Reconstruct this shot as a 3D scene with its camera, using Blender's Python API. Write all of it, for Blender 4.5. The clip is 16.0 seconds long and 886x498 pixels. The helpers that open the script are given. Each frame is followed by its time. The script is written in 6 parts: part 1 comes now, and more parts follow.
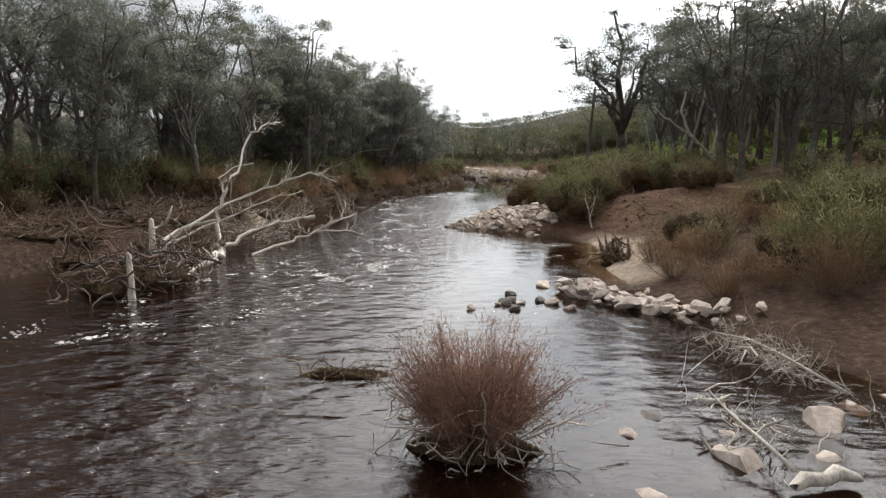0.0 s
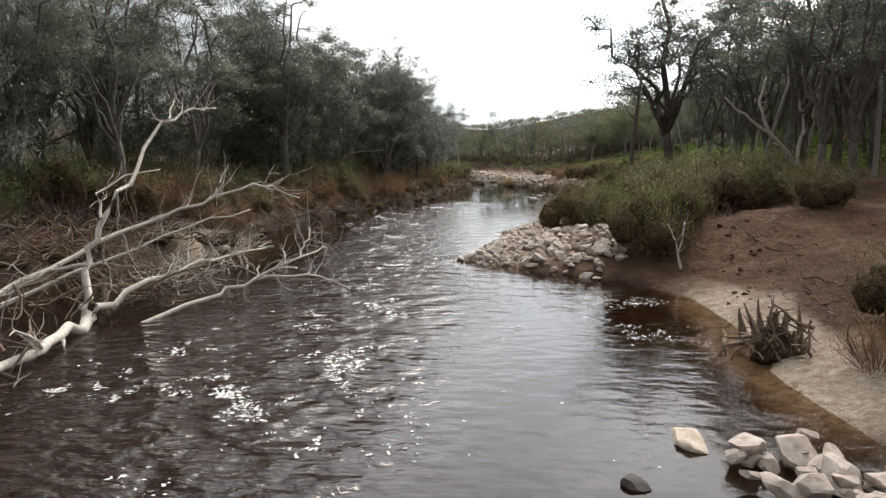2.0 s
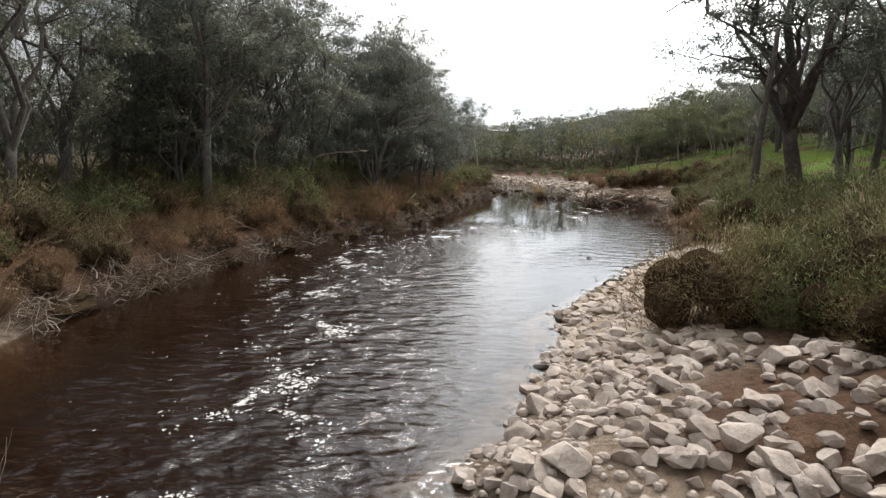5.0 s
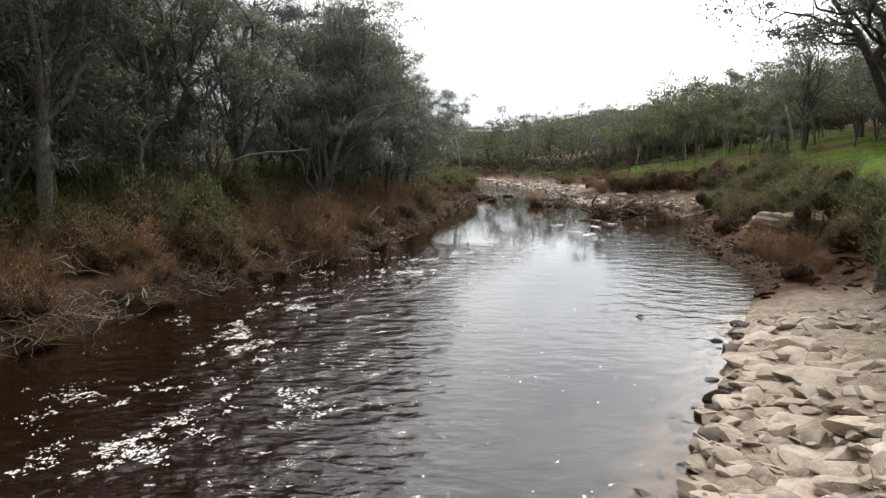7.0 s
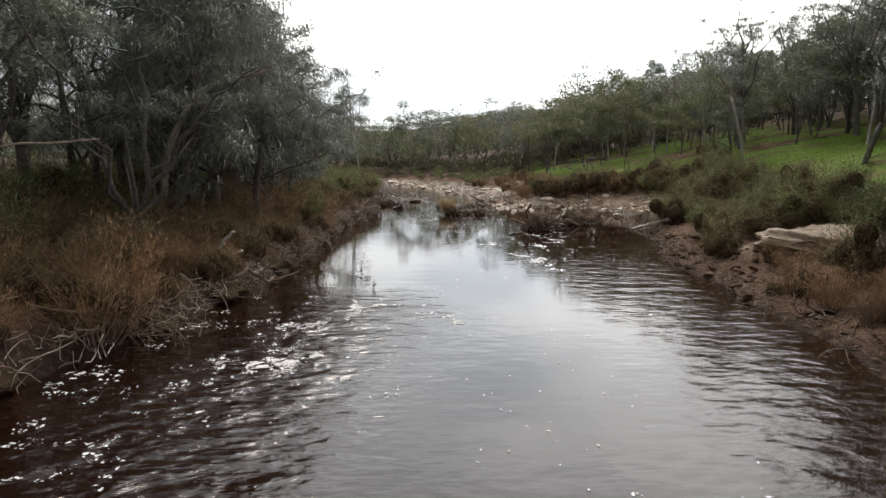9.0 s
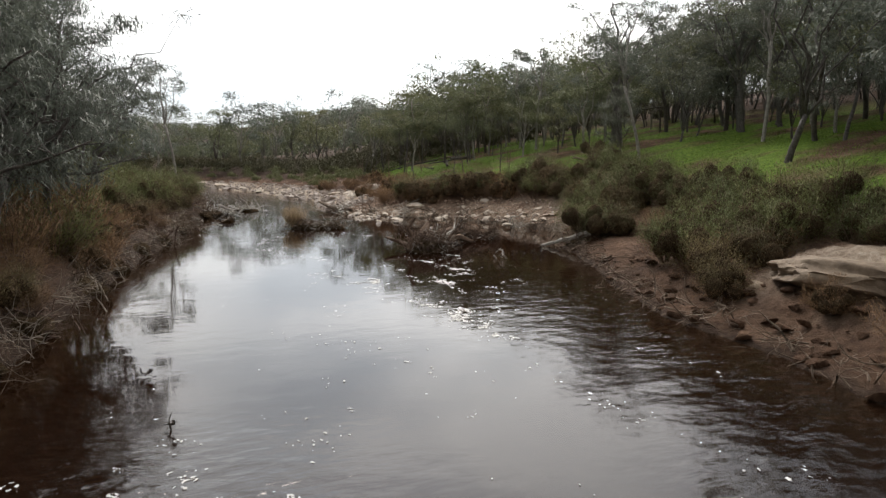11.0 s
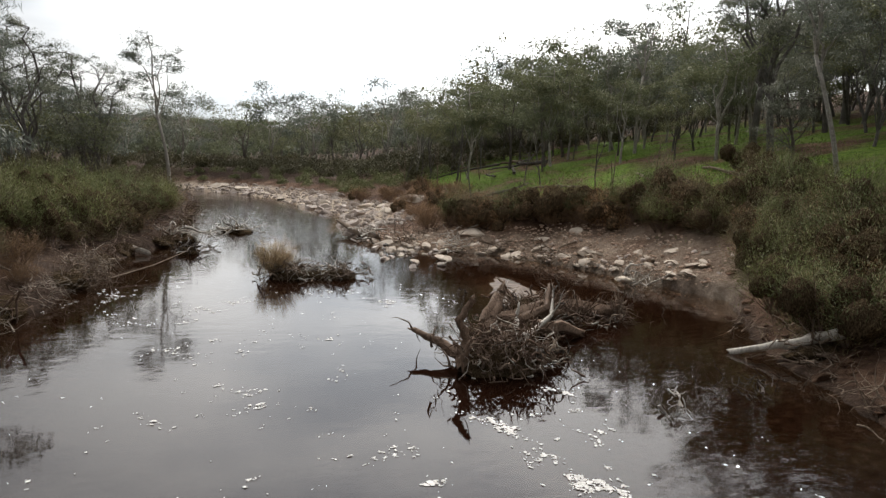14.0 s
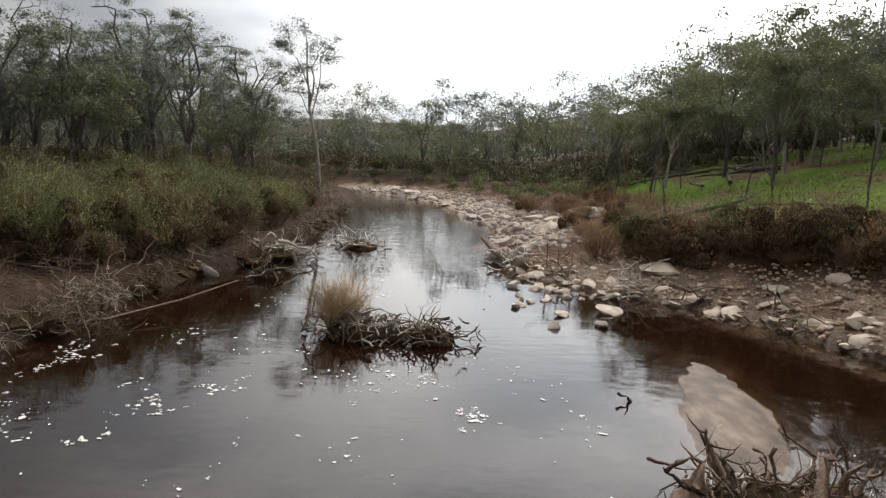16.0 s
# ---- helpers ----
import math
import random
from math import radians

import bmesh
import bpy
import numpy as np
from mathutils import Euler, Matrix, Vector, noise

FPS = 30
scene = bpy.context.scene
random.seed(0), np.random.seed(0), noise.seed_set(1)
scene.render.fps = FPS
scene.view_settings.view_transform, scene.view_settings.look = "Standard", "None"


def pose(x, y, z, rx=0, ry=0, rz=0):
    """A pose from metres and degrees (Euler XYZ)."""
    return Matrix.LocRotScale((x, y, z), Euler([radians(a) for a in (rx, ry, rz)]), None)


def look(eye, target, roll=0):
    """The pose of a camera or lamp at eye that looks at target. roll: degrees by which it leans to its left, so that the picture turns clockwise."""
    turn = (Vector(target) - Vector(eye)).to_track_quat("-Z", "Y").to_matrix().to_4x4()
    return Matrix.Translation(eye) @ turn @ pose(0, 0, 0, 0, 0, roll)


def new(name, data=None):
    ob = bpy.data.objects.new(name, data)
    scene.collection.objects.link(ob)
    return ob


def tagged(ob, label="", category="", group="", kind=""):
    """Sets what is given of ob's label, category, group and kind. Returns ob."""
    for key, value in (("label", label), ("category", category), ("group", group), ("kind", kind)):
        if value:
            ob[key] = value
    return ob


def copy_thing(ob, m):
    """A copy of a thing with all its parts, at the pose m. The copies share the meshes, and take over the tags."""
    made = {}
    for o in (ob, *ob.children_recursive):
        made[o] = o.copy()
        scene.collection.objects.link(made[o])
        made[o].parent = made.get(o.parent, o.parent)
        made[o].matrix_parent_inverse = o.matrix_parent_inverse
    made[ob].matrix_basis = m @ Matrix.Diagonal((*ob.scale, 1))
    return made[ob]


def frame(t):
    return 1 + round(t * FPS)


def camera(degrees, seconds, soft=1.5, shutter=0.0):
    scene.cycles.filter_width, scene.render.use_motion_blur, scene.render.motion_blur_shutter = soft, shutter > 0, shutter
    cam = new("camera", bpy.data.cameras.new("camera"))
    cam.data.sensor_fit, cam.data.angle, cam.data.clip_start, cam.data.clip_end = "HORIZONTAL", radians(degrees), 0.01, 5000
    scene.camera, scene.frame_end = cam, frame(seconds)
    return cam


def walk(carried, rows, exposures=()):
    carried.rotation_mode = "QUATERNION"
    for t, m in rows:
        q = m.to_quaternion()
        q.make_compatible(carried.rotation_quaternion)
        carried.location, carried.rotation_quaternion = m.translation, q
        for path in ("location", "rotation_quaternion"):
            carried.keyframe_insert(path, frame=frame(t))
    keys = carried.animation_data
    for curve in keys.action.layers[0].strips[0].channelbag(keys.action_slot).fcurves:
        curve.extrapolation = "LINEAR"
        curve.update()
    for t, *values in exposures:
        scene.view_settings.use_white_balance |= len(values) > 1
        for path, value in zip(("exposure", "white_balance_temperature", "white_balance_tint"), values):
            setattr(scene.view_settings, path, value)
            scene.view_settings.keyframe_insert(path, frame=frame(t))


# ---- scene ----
cam = camera(68.5, 16.0, 1.35)
PATH = [
    (0, (1.432, -0.461, 3.67), (1.348, 1.516, 3.38), -0.1),
    (0.5, (1.099, 1.95, 3.635), (1.032, 3.927, 3.343), -0.0),
    (1, (0.843, 4.385, 3.601), (0.777, 6.363, 3.312), 0.1),
    (1.5, (0.682, 6.889, 3.649), (0.62, 8.867, 3.362), 0.2),
    (2, (0.635, 9.395, 3.669), (0.546, 11.373, 3.386), 0.2),
    (2.5, (0.666, 11.984, 3.709), (0.531, 13.959, 3.43), 0.1),
    (3, (0.668, 14.62, 3.765), (0.518, 16.595, 3.486), 0.2),
    (3.5, (0.616, 17.196, 3.791), (0.471, 19.171, 3.511), 0.6),
    (4, (0.618, 19.768, 3.84), (0.467, 21.742, 3.56), 0.6),
    (4.2, (0.593, 20.859, 3.847), (0.442, 22.833, 3.564), 0.9),
    (6.3, (0.37, 31.31, 3.753), (0.227, 33.286, 3.48), 0.1),
    (6.5, (0.322, 32.292, 3.761), (0.18, 34.268, 3.486), 0.2),
    (7, (0.24, 34.645, 3.788), (0.143, 36.624, 3.513), 0.3),
    (7.5, (0.268, 37.048, 3.804), (0.175, 39.027, 3.531), 0.2),
    (8, (0.235, 39.491, 3.774), (0.205, 41.473, 3.502), 0.2),
    (8.5, (0.061, 42.039, 3.749), (0.182, 44.017, 3.477), 0.2),
    (9, (-0.057, 44.382, 3.714), (0.153, 46.352, 3.441), 0.3),
    (9.5, (-0.072, 46.717, 3.645), (0.289, 48.665, 3.372), 0.3),
    (10, (-0.103, 49.117, 3.557), (0.4, 51.034, 3.287), 0.2),
    (10.2, (-0.085, 50.067, 3.539), (0.466, 51.971, 3.27), 0.1),
    (12.3, (2.091, 60.345, 3.7), (2.853, 62.174, 3.427), 1.1),
    (12.5, (2.343, 61.239, 3.688), (3.091, 63.074, 3.416), 1.1),
    (13, (3.015, 63.22, 3.713), (3.726, 65.07, 3.443), 1.1),
    (13.5, (3.734, 65.246, 3.784), (4.369, 67.124, 3.515), 1.3),
    (14, (4.536, 67.252, 3.847), (5.074, 69.159, 3.578), 1.4),
    (14.5, (5.292, 69.235, 3.866), (5.733, 71.168, 3.599), 1.6),
    (15, (6.079, 71.206, 3.863), (6.403, 73.162, 3.596), 1.8),
    (15.5, (6.828, 73.211, 3.819), (6.98, 75.187, 3.55), 2.0),
    (16, (7.526, 75.188, 3.709), (7.477, 77.169, 3.437), 2.2),
]
walk(cam, [(t, look(eye, target, roll)) for t, eye, target, roll in PATH], [(0, 0.33), (4, 0.38), (8, 0.25), (10, 0.12), (12.5, 0.06), (14.5, 0.10), (16, 0.2)])

# ---- world, sun ----
CLOUD_SHIFT = (1.9, 0.3, -0.2)
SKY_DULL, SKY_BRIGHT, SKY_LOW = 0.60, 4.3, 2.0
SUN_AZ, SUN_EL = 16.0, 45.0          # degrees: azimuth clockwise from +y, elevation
world = bpy.data.worlds.new("overcast_sky")
scene.world = world
world.use_nodes = True
wn, wl = world.node_tree.nodes, world.node_tree.links
wn.clear()
w_out = wn.new("ShaderNodeOutputWorld")
w_bg = wn.new("ShaderNodeBackground")
w_sky = wn.new("ShaderNodeTexSky")
w_sky.sky_type = "NISHITA"
w_sky.sun_disc = False
w_sky.sun_elevation, w_sky.sun_rotation = radians(SUN_EL), radians(SUN_AZ)
w_co = wn.new("ShaderNodeTexCoord")
w_map = wn.new("ShaderNodeMapping")
w_map.inputs["Scale"].default_value = (1.6, 1.6, 5.0)
w_map.inputs["Location"].default_value = CLOUD_SHIFT
w_noise = wn.new("ShaderNodeTexNoise")
w_noise.inputs["Scale"].default_value = 1.3
w_noise.inputs["Detail"].default_value = 5.0
w_noise.inputs["Roughness"].default_value = 0.5
w_ramp = wn.new("ShaderNodeValToRGB")
w_ramp.color_ramp.elements[0].position = 0.38
w_ramp.color_ramp.elements[0].color = (0.56, 0.59, 0.62, 1)
w_ramp.color_ramp.elements[1].position = 0.60
w_ramp.color_ramp.elements[1].color = (1.0, 0.985, 0.96, 1)
w_mix = wn.new("ShaderNodeMix")
w_mix.data_type = "RGBA"
w_mix.inputs["Factor"].default_value = 0.93
w_dim = wn.new("ShaderNodeMix")
w_dim.data_type = "RGBA"
w_dim.blend_type = "MULTIPLY"
w_dim.inputs["Factor"].default_value = 1.0
w_dim.inputs["B"].default_value = (0.1, 0.1, 0.1, 1)
wl.new(w_co.outputs["Generated"], w_map.inputs["Vector"])
wl.new(w_map.outputs["Vector"], w_noise.inputs["Vector"])
wl.new(w_noise.outputs["Fac"], w_ramp.inputs["Fac"])
wl.new(w_sky.outputs["Color"], w_dim.inputs["A"])
wl.new(w_dim.outputs["Result"], w_mix.inputs["A"])
wl.new(w_ramp.outputs["Color"], w_mix.inputs["B"])
wl.new(w_mix.outputs["Result"], w_bg.inputs["Color"])
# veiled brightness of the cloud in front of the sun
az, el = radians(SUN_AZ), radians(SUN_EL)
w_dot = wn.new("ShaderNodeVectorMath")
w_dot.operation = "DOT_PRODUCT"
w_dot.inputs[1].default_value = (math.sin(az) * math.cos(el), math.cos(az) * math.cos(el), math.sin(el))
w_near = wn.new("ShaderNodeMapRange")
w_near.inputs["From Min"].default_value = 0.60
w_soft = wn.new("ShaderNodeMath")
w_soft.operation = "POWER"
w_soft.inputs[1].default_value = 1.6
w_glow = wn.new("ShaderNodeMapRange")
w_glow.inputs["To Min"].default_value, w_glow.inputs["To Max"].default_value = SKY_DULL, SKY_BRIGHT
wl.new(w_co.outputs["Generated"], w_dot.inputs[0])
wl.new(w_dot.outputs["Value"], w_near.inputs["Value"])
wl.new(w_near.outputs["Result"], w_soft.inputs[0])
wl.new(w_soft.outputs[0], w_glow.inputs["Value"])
w_xyz = wn.new("ShaderNodeSeparateXYZ")
wl.new(w_co.outputs["Generated"], w_xyz.inputs[0])
w_low = wn.new("ShaderNodeMapRange")
for k, v in (("From Min", 0.36), ("From Max", 0.04), ("To Min", 0.0), ("To Max", SKY_LOW)):
    w_low.inputs[k].default_value = v
wl.new(w_xyz.outputs["Z"], w_low.inputs["Value"])
# the low brightness fades into a duller cloud bank towards the west
w_west = wn.new("ShaderNodeMapRange")
for k, v in (("From Min", -0.42), ("From Max", 0.06), ("To Min", 0.22), ("To Max", 1.0)):
    w_west.inputs[k].default_value = v
wl.new(w_xyz.outputs["X"], w_west.inputs["Value"])
w_bank = wn.new("ShaderNodeMath")
w_bank.operation = "MULTIPLY"
wl.new(w_low.outputs["Result"], w_bank.inputs[0])
wl.new(w_west.outputs["Result"], w_bank.inputs[1])
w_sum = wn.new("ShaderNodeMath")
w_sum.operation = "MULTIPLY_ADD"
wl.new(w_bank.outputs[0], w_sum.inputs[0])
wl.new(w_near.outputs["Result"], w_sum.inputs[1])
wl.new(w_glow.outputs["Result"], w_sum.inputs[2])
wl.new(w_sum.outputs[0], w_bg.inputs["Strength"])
wl.new(w_bg.outputs["Background"], w_out.inputs["Surface"])

sun = new("sun", bpy.data.lights.new("sun", "SUN"))
sun.data.energy, sun.data.angle, sun.data.color = 1.8, radians(16), (1.0, 0.92, 0.82)
sun.matrix_world = look((0, 0, 40), (-40 * math.sin(az), -40 * math.cos(az), 40 - 40 * math.tan(el)))


# ---- materials ----
def material(name):
    m = bpy.data.materials.new(name)
    m.use_nodes = True
    return m, m.node_tree.nodes, m.node_tree.links, m.node_tree.nodes["Principled BSDF"]


def noise_node(n, l, scale, detail=4.0, rough=0.55, stretch=None):
    co = n.new("ShaderNodeTexCoord")
    t = n.new("ShaderNodeTexNoise")
    t.inputs["Scale"].default_value, t.inputs["Detail"].default_value, t.inputs["Roughness"].default_value = scale, detail, rough
    if stretch:
        mp = n.new("ShaderNodeMapping")
        mp.inputs["Scale"].default_value = stretch
        l.new(co.outputs["Object"], mp.inputs["Vector"])
        l.new(mp.outputs["Vector"], t.inputs["Vector"])
    else:
        l.new(co.outputs["Object"], t.inputs["Vector"])
    return t.outputs["Fac"]


def ramp_node(n, l, fac, stops):
    r = n.new("ShaderNodeValToRGB")
    e = r.color_ramp.elements
    for i, (p, c) in enumerate(stops):
        if i > 1:
            e.new(p)
        e[i].position, e[i].color = p, (*c, 1)
    l.new(fac, r.inputs["Fac"])
    return r.outputs["Color"]


def mix_node(n, l, fac, a, b, blend="MIX"):
    m = n.new("ShaderNodeMix")
    m.data_type, m.blend_type = "RGBA", blend
    for v, k in ((fac, "Factor"), (a, "A"), (b, "B")):
        if isinstance(v, (float, int)):
            m.inputs[k].default_value = v
        elif isinstance(v, tuple):
            m.inputs[k].default_value = (*v, 1)
        else:
            l.new(v, m.inputs[k])
    return m.outputs["Result"]


def bump_node(n, l, height, strength, distance, shader):
    b = n.new("ShaderNodeBump")
    b.inputs["Strength"].default_value, b.inputs["Distance"].default_value = strength, distance
    l.new(height, b.inputs["Height"])
    l.new(b.outputs["Normal"], shader.inputs["Normal"])
    return b


def wood(name, dark, mid, pale, rough=0.85):
    """Weathered bark or bare wood: grain along the length, blotches, pale wear."""
    m, n, l, p = material(name)
    a = noise_node(n, l, 3.0, 5, 0.6)
    b = noise_node(n, l, 30.0, 4, 0.6, (1, 1, 0.25))
    col = ramp_node(n, l, a, [(0.3, dark), (0.5, mid), (0.7, pale)])
    col = mix_node(n, l, 0.55, col, ramp_node(n, l, b, [(0.3, tuple(c * 0.5 for c in dark)), (0.65, pale)]))
    rnd = n.new("ShaderNodeObjectInfo").outputs["Random"]
    col = mix_node(n, l, 0.35, col, ramp_node(n, l, rnd, [(0.0, (0.45, 0.43, 0.42)), (1.0, (1, 1, 1))]), "MULTIPLY")
    l.new(col, p.inputs["Base Color"])
    p.inputs["Roughness"].default_value = rough
    p.inputs["Specular IOR Level"].default_value = 0.2
    bump_node(n, l, b, 0.6, 0.02, p)
    return m


def foliage(name, stops, through_light=0.25, sheen=0.06):
    """Leaves: each leaf and each plant takes its own tone."""
    m, n, l, p = material(name)
    isl = n.new("ShaderNodeNewGeometry").outputs["Random Per Island"]
    big = noise_node(n, l, 0.9, 3, 0.5)
    col = mix_node(n, l, 0.68, ramp_node(n, l, isl, stops), stops[1][1])
    col = mix_node(n, l, 0.55, col, ramp_node(n, l, big, [(0.3, (0.35, 0.38, 0.34)), (0.7, (1, 1, 1))]), "MULTIPLY")
    rnd = n.new("ShaderNodeObjectInfo").outputs["Random"]
    col = mix_node(n, l, 0.6, col, ramp_node(n, l, rnd, [(0.0, (0.55, 0.6, 0.6)), (0.5, (0.9, 0.9, 0.85)), (1.0, (1.0, 0.9, 0.7))]), "MULTIPLY")
    l.new(col, p.inputs["Base Color"])
    p.inputs["Roughness"].default_value = 0.5
    p.inputs["Specular IOR Level"].default_value = sheen
    tr = n.new("ShaderNodeBsdfTranslucent")
    l.new(col, tr.inputs["Color"])
    mx = n.new("ShaderNodeMixShader")
    mx.inputs[0].default_value = through_light
    l.new(p.outputs[0], mx.inputs[1])
    l.new(tr.outputs[0], mx.inputs[2])
    l.new(mx.outputs[0], n["Material Output"].inputs["Surface"])
    return m


M_BARK_DARK = wood("dark_bark", (0.045, 0.038, 0.033), (0.10, 0.086, 0.075), (0.21, 0.185, 0.165))
M_BARK_GREY = wood("grey_gum_bark", (0.045, 0.04, 0.036), (0.115, 0.104, 0.095), (0.27, 0.25, 0.23))
M_BARK_PALE = wood("pale_gum_bark", (0.16, 0.14, 0.12), (0.36, 0.33, 0.29), (0.55, 0.52, 0.47))
M_DRIFT = wood("bleached_driftwood", (0.36, 0.31, 0.26), (0.60, 0.55, 0.48), (0.78, 0.73, 0.66))
M_BRANCH = wood("weathered_branches", (0.20, 0.155, 0.12), (0.38, 0.315, 0.255), (0.56, 0.49, 0.41))
M_TWIG = wood("grey_brown_twigs", (0.10, 0.066, 0.046), (0.20, 0.142, 0.105), (0.34, 0.265, 0.20))
M_WET = wood("wet_dark_wood", (0.02, 0.015, 0.012), (0.06, 0.045, 0.036), (0.16, 0.125, 0.10), 0.5)
M_ROOT = wood("brown_roots", (0.045, 0.028, 0.019), (0.14, 0.09, 0.062), (0.31, 0.215, 0.155))
M_STEM = wood("reddish_stems", (0.10, 0.06, 0.045), (0.18, 0.115, 0.09), (0.30, 0.22, 0.17))
M_GUM = foliage("gum_leaves", [(0.0, (0.135, 0.152, 0.105)), (0.5, (0.205, 0.224, 0.182)), (1.0, (0.285, 0.305, 0.25))], 0.42, 0.4)
M_OAK = foliage("sheoak_needles", [(0.0, (0.122, 0.136, 0.104)), (0.5, (0.18, 0.198, 0.168)), (1.0, (0.255, 0.273, 0.23))], 0.38, 0.35)
M_FOREST = foliage("olive_leaves", [(0.0, (0.125, 0.14, 0.08)), (0.5, (0.21, 0.225, 0.125)), (1.0, (0.31, 0.315, 0.17))], 0.36, 0.12)
M_RED = foliage("dry_reddish_sprays", [(0.0, (0.195, 0.115, 0.068)), (0.5, (0.335, 0.207, 0.123)), (1.0, (0.49, 0.332, 0.205))], 0.28)
M_BUSH = foliage("red_brown_twigs", [(0.0, (0.21, 0.105, 0.078)), (0.5, (0.37, 0.205, 0.155)), (1.0, (0.54, 0.34, 0.27))], 0.35)
M_BROWN = foliage("brown_olive_sprays", [(0.0, (0.14, 0.112, 0.066)), (0.5, (0.25, 0.205, 0.118)), (1.0, (0.38, 0.32, 0.19))], 0.25)
M_GREEN = foliage("green_sprays", [(0.0, (0.105, 0.118, 0.052)), (0.5, (0.20, 0.215, 0.098)), (1.0, (0.32, 0.33, 0.16))], 0.25)
M_SCRUB = foliage("dark_olive_sprays", [(0.0, (0.055, 0.053, 0.028)), (0.5, (0.105, 0.098, 0.052)), (1.0, (0.18, 0.16, 0.09))], 0.22)
M_DISTANT = foliage("distant_leaves", [(0.0, (0.07, 0.082, 0.055)), (0.5, (0.125, 0.142, 0.094)), (1.0, (0.19, 0.207, 0.138))], 0.3)
M_STRAW = foliage("dry_straw", [(0.0, (0.30, 0.21, 0.13)), (0.5, (0.50, 0.38, 0.25)), (1.0, (0.68, 0.55, 0.39))], 0.5)
M_GRASS = foliage("green_grass", [(0.0, (0.09, 0.14, 0.02)), (0.5, (0.17, 0.25, 0.038)), (1.0, (0.28, 0.35, 0.07))])


def rock_material(name, dark, mid, pale):
    m, n, l, p = material(name)
    a = noise_node(n, l, 2.2, 6, 0.65)
    b = noise_node(n, l, 14.0, 6, 0.7)
    col = ramp_node(n, l, a, [(0.28, dark), (0.46, mid), (0.68, pale)])
    col = mix_node(n, l, 0.4, col, ramp_node(n, l, b, [(0.3, (0.45, 0.41, 0.38)), (0.6, (1, 1, 1))]), "MULTIPLY")
    rnd = n.new("ShaderNodeObjectInfo").outputs["Random"]
    col = mix_node(n, l, 0.6, col, ramp_node(n, l, rnd, [(0.0, (0.55, 0.5, 0.47)), (0.5, (0.92, 0.88, 0.85)), (1.0, (1.0, 0.98, 0.95))]), "MULTIPLY")
    l.new(col, p.inputs["Base Color"])
    p.inputs["Roughness"].default_value = 0.8
    bump_node(n, l, b, 0.7, 0.03, p)
    return m


M_ROCK = rock_material("pale_granite", (0.27, 0.21, 0.175), (0.52, 0.445, 0.39), (0.70, 0.635, 0.575))
M_CREAM = rock_material("cream_weathered_rock", (0.32, 0.245, 0.185), (0.55, 0.465, 0.375), (0.72, 0.64, 0.545))
M_GRAVEL = rock_material("brown_gravel", (0.23, 0.142, 0.10), (0.42, 0.285, 0.205), (0.62, 0.50, 0.40))
M_ROCK_WET = rock_material("wet_rock", (0.05, 0.042, 0.036), (0.10, 0.088, 0.078), (0.19, 0.17, 0.15))

# ground: mud, reddish soil, sand, grass, leaf litter
M_GROUND, n, l, p = material("river_bank_soil")


def attr(n, name):
    a = n.new("ShaderNodeAttribute")
    a.attribute_name = name
    return a.outputs["Fac"]


g1, g2, g3 = noise_node(n, l, 0.6, 6, 0.6), noise_node(n, l, 5.0, 6, 0.65), noise_node(n, l, 38.0, 5, 0.7)
soil = ramp_node(n, l, g1, [(0.3, (0.085, 0.048, 0.031)), (0.5, (0.155, 0.092, 0.060)), (0.7, (0.275, 0.172, 0.115))])
soil = mix_node(n, l, 0.75, soil, ramp_node(n, l, g2, [(0.32, (0.34, 0.31, 0.29)), (0.62, (1, 1, 1))]), "MULTIPLY")
sand = ramp_node(n, l, g2, [(0.3, (0.33, 0.25, 0.185)), (0.5, (0.50, 0.41, 0.32)), (0.7, (0.63, 0.55, 0.455))])
grass = ramp_node(n, l, g2, [(0.3, (0.05, 0.085, 0.012)), (0.52, (0.13, 0.215, 0.028)), (0.72, (0.23, 0.29, 0.055))])
mud = ramp_node(n, l, g2, [(0.3, (0.025, 0.016, 0.011)), (0.55, (0.066, 0.043, 0.031)), (0.72, (0.15, 0.108, 0.08))])
gcol = mix_node(n, l, attr(n, "mud"), soil, mud)
gcol = mix_node(n, l, attr(n, "grass"), gcol, grass)
gcol = mix_node(n, l, attr(n, "sand"), gcol, sand)
gcol = mix_node(n, l, 0.4, gcol, ramp_node(n, l, g3, [(0.3, (0.45, 0.43, 0.42)), (0.6, (1, 1, 1))]), "MULTIPLY")
l.new(gcol, p.inputs["Base Color"])
p.inputs["Roughness"].default_value = 0.9
p.inputs["Specular IOR Level"].default_value = 0.08
gb = bump_node(n, l, g3, 0.8, 0.05, p)
gb2 = n.new("ShaderNodeBump")
gb2.inputs["Strength"].default_value, gb2.inputs["Distance"].default_value = 0.7, 0.22
l.new(g2, gb2.inputs["Height"])
l.new(gb2.outputs["Normal"], gb.inputs["Normal"])

# water: brown and clear over shallows, dark where deep, mirror-like at low angles
M_WATER, n, l, p = material("tannin_river_water")
out = n["Material Output"]
n.remove(p)
clear = n.new("ShaderNodeBsdfTransparent")
deep = n.new("ShaderNodeBsdfDiffuse")
deep.inputs["Color"].default_value = (0.013, 0.0048, 0.0024, 1)
gloss = n.new("ShaderNodeBsdfGlossy")
gloss.inputs["Roughness"].default_value = 0.02
gloss.inputs["Color"].default_value = (1, 1, 1, 1)
fres = n.new("ShaderNodeFresnel")
fres.inputs["IOR"].default_value = 1.35
w1 = noise_node(n, l, 3.1, 3, 0.45, (0.8, 1.5, 1))
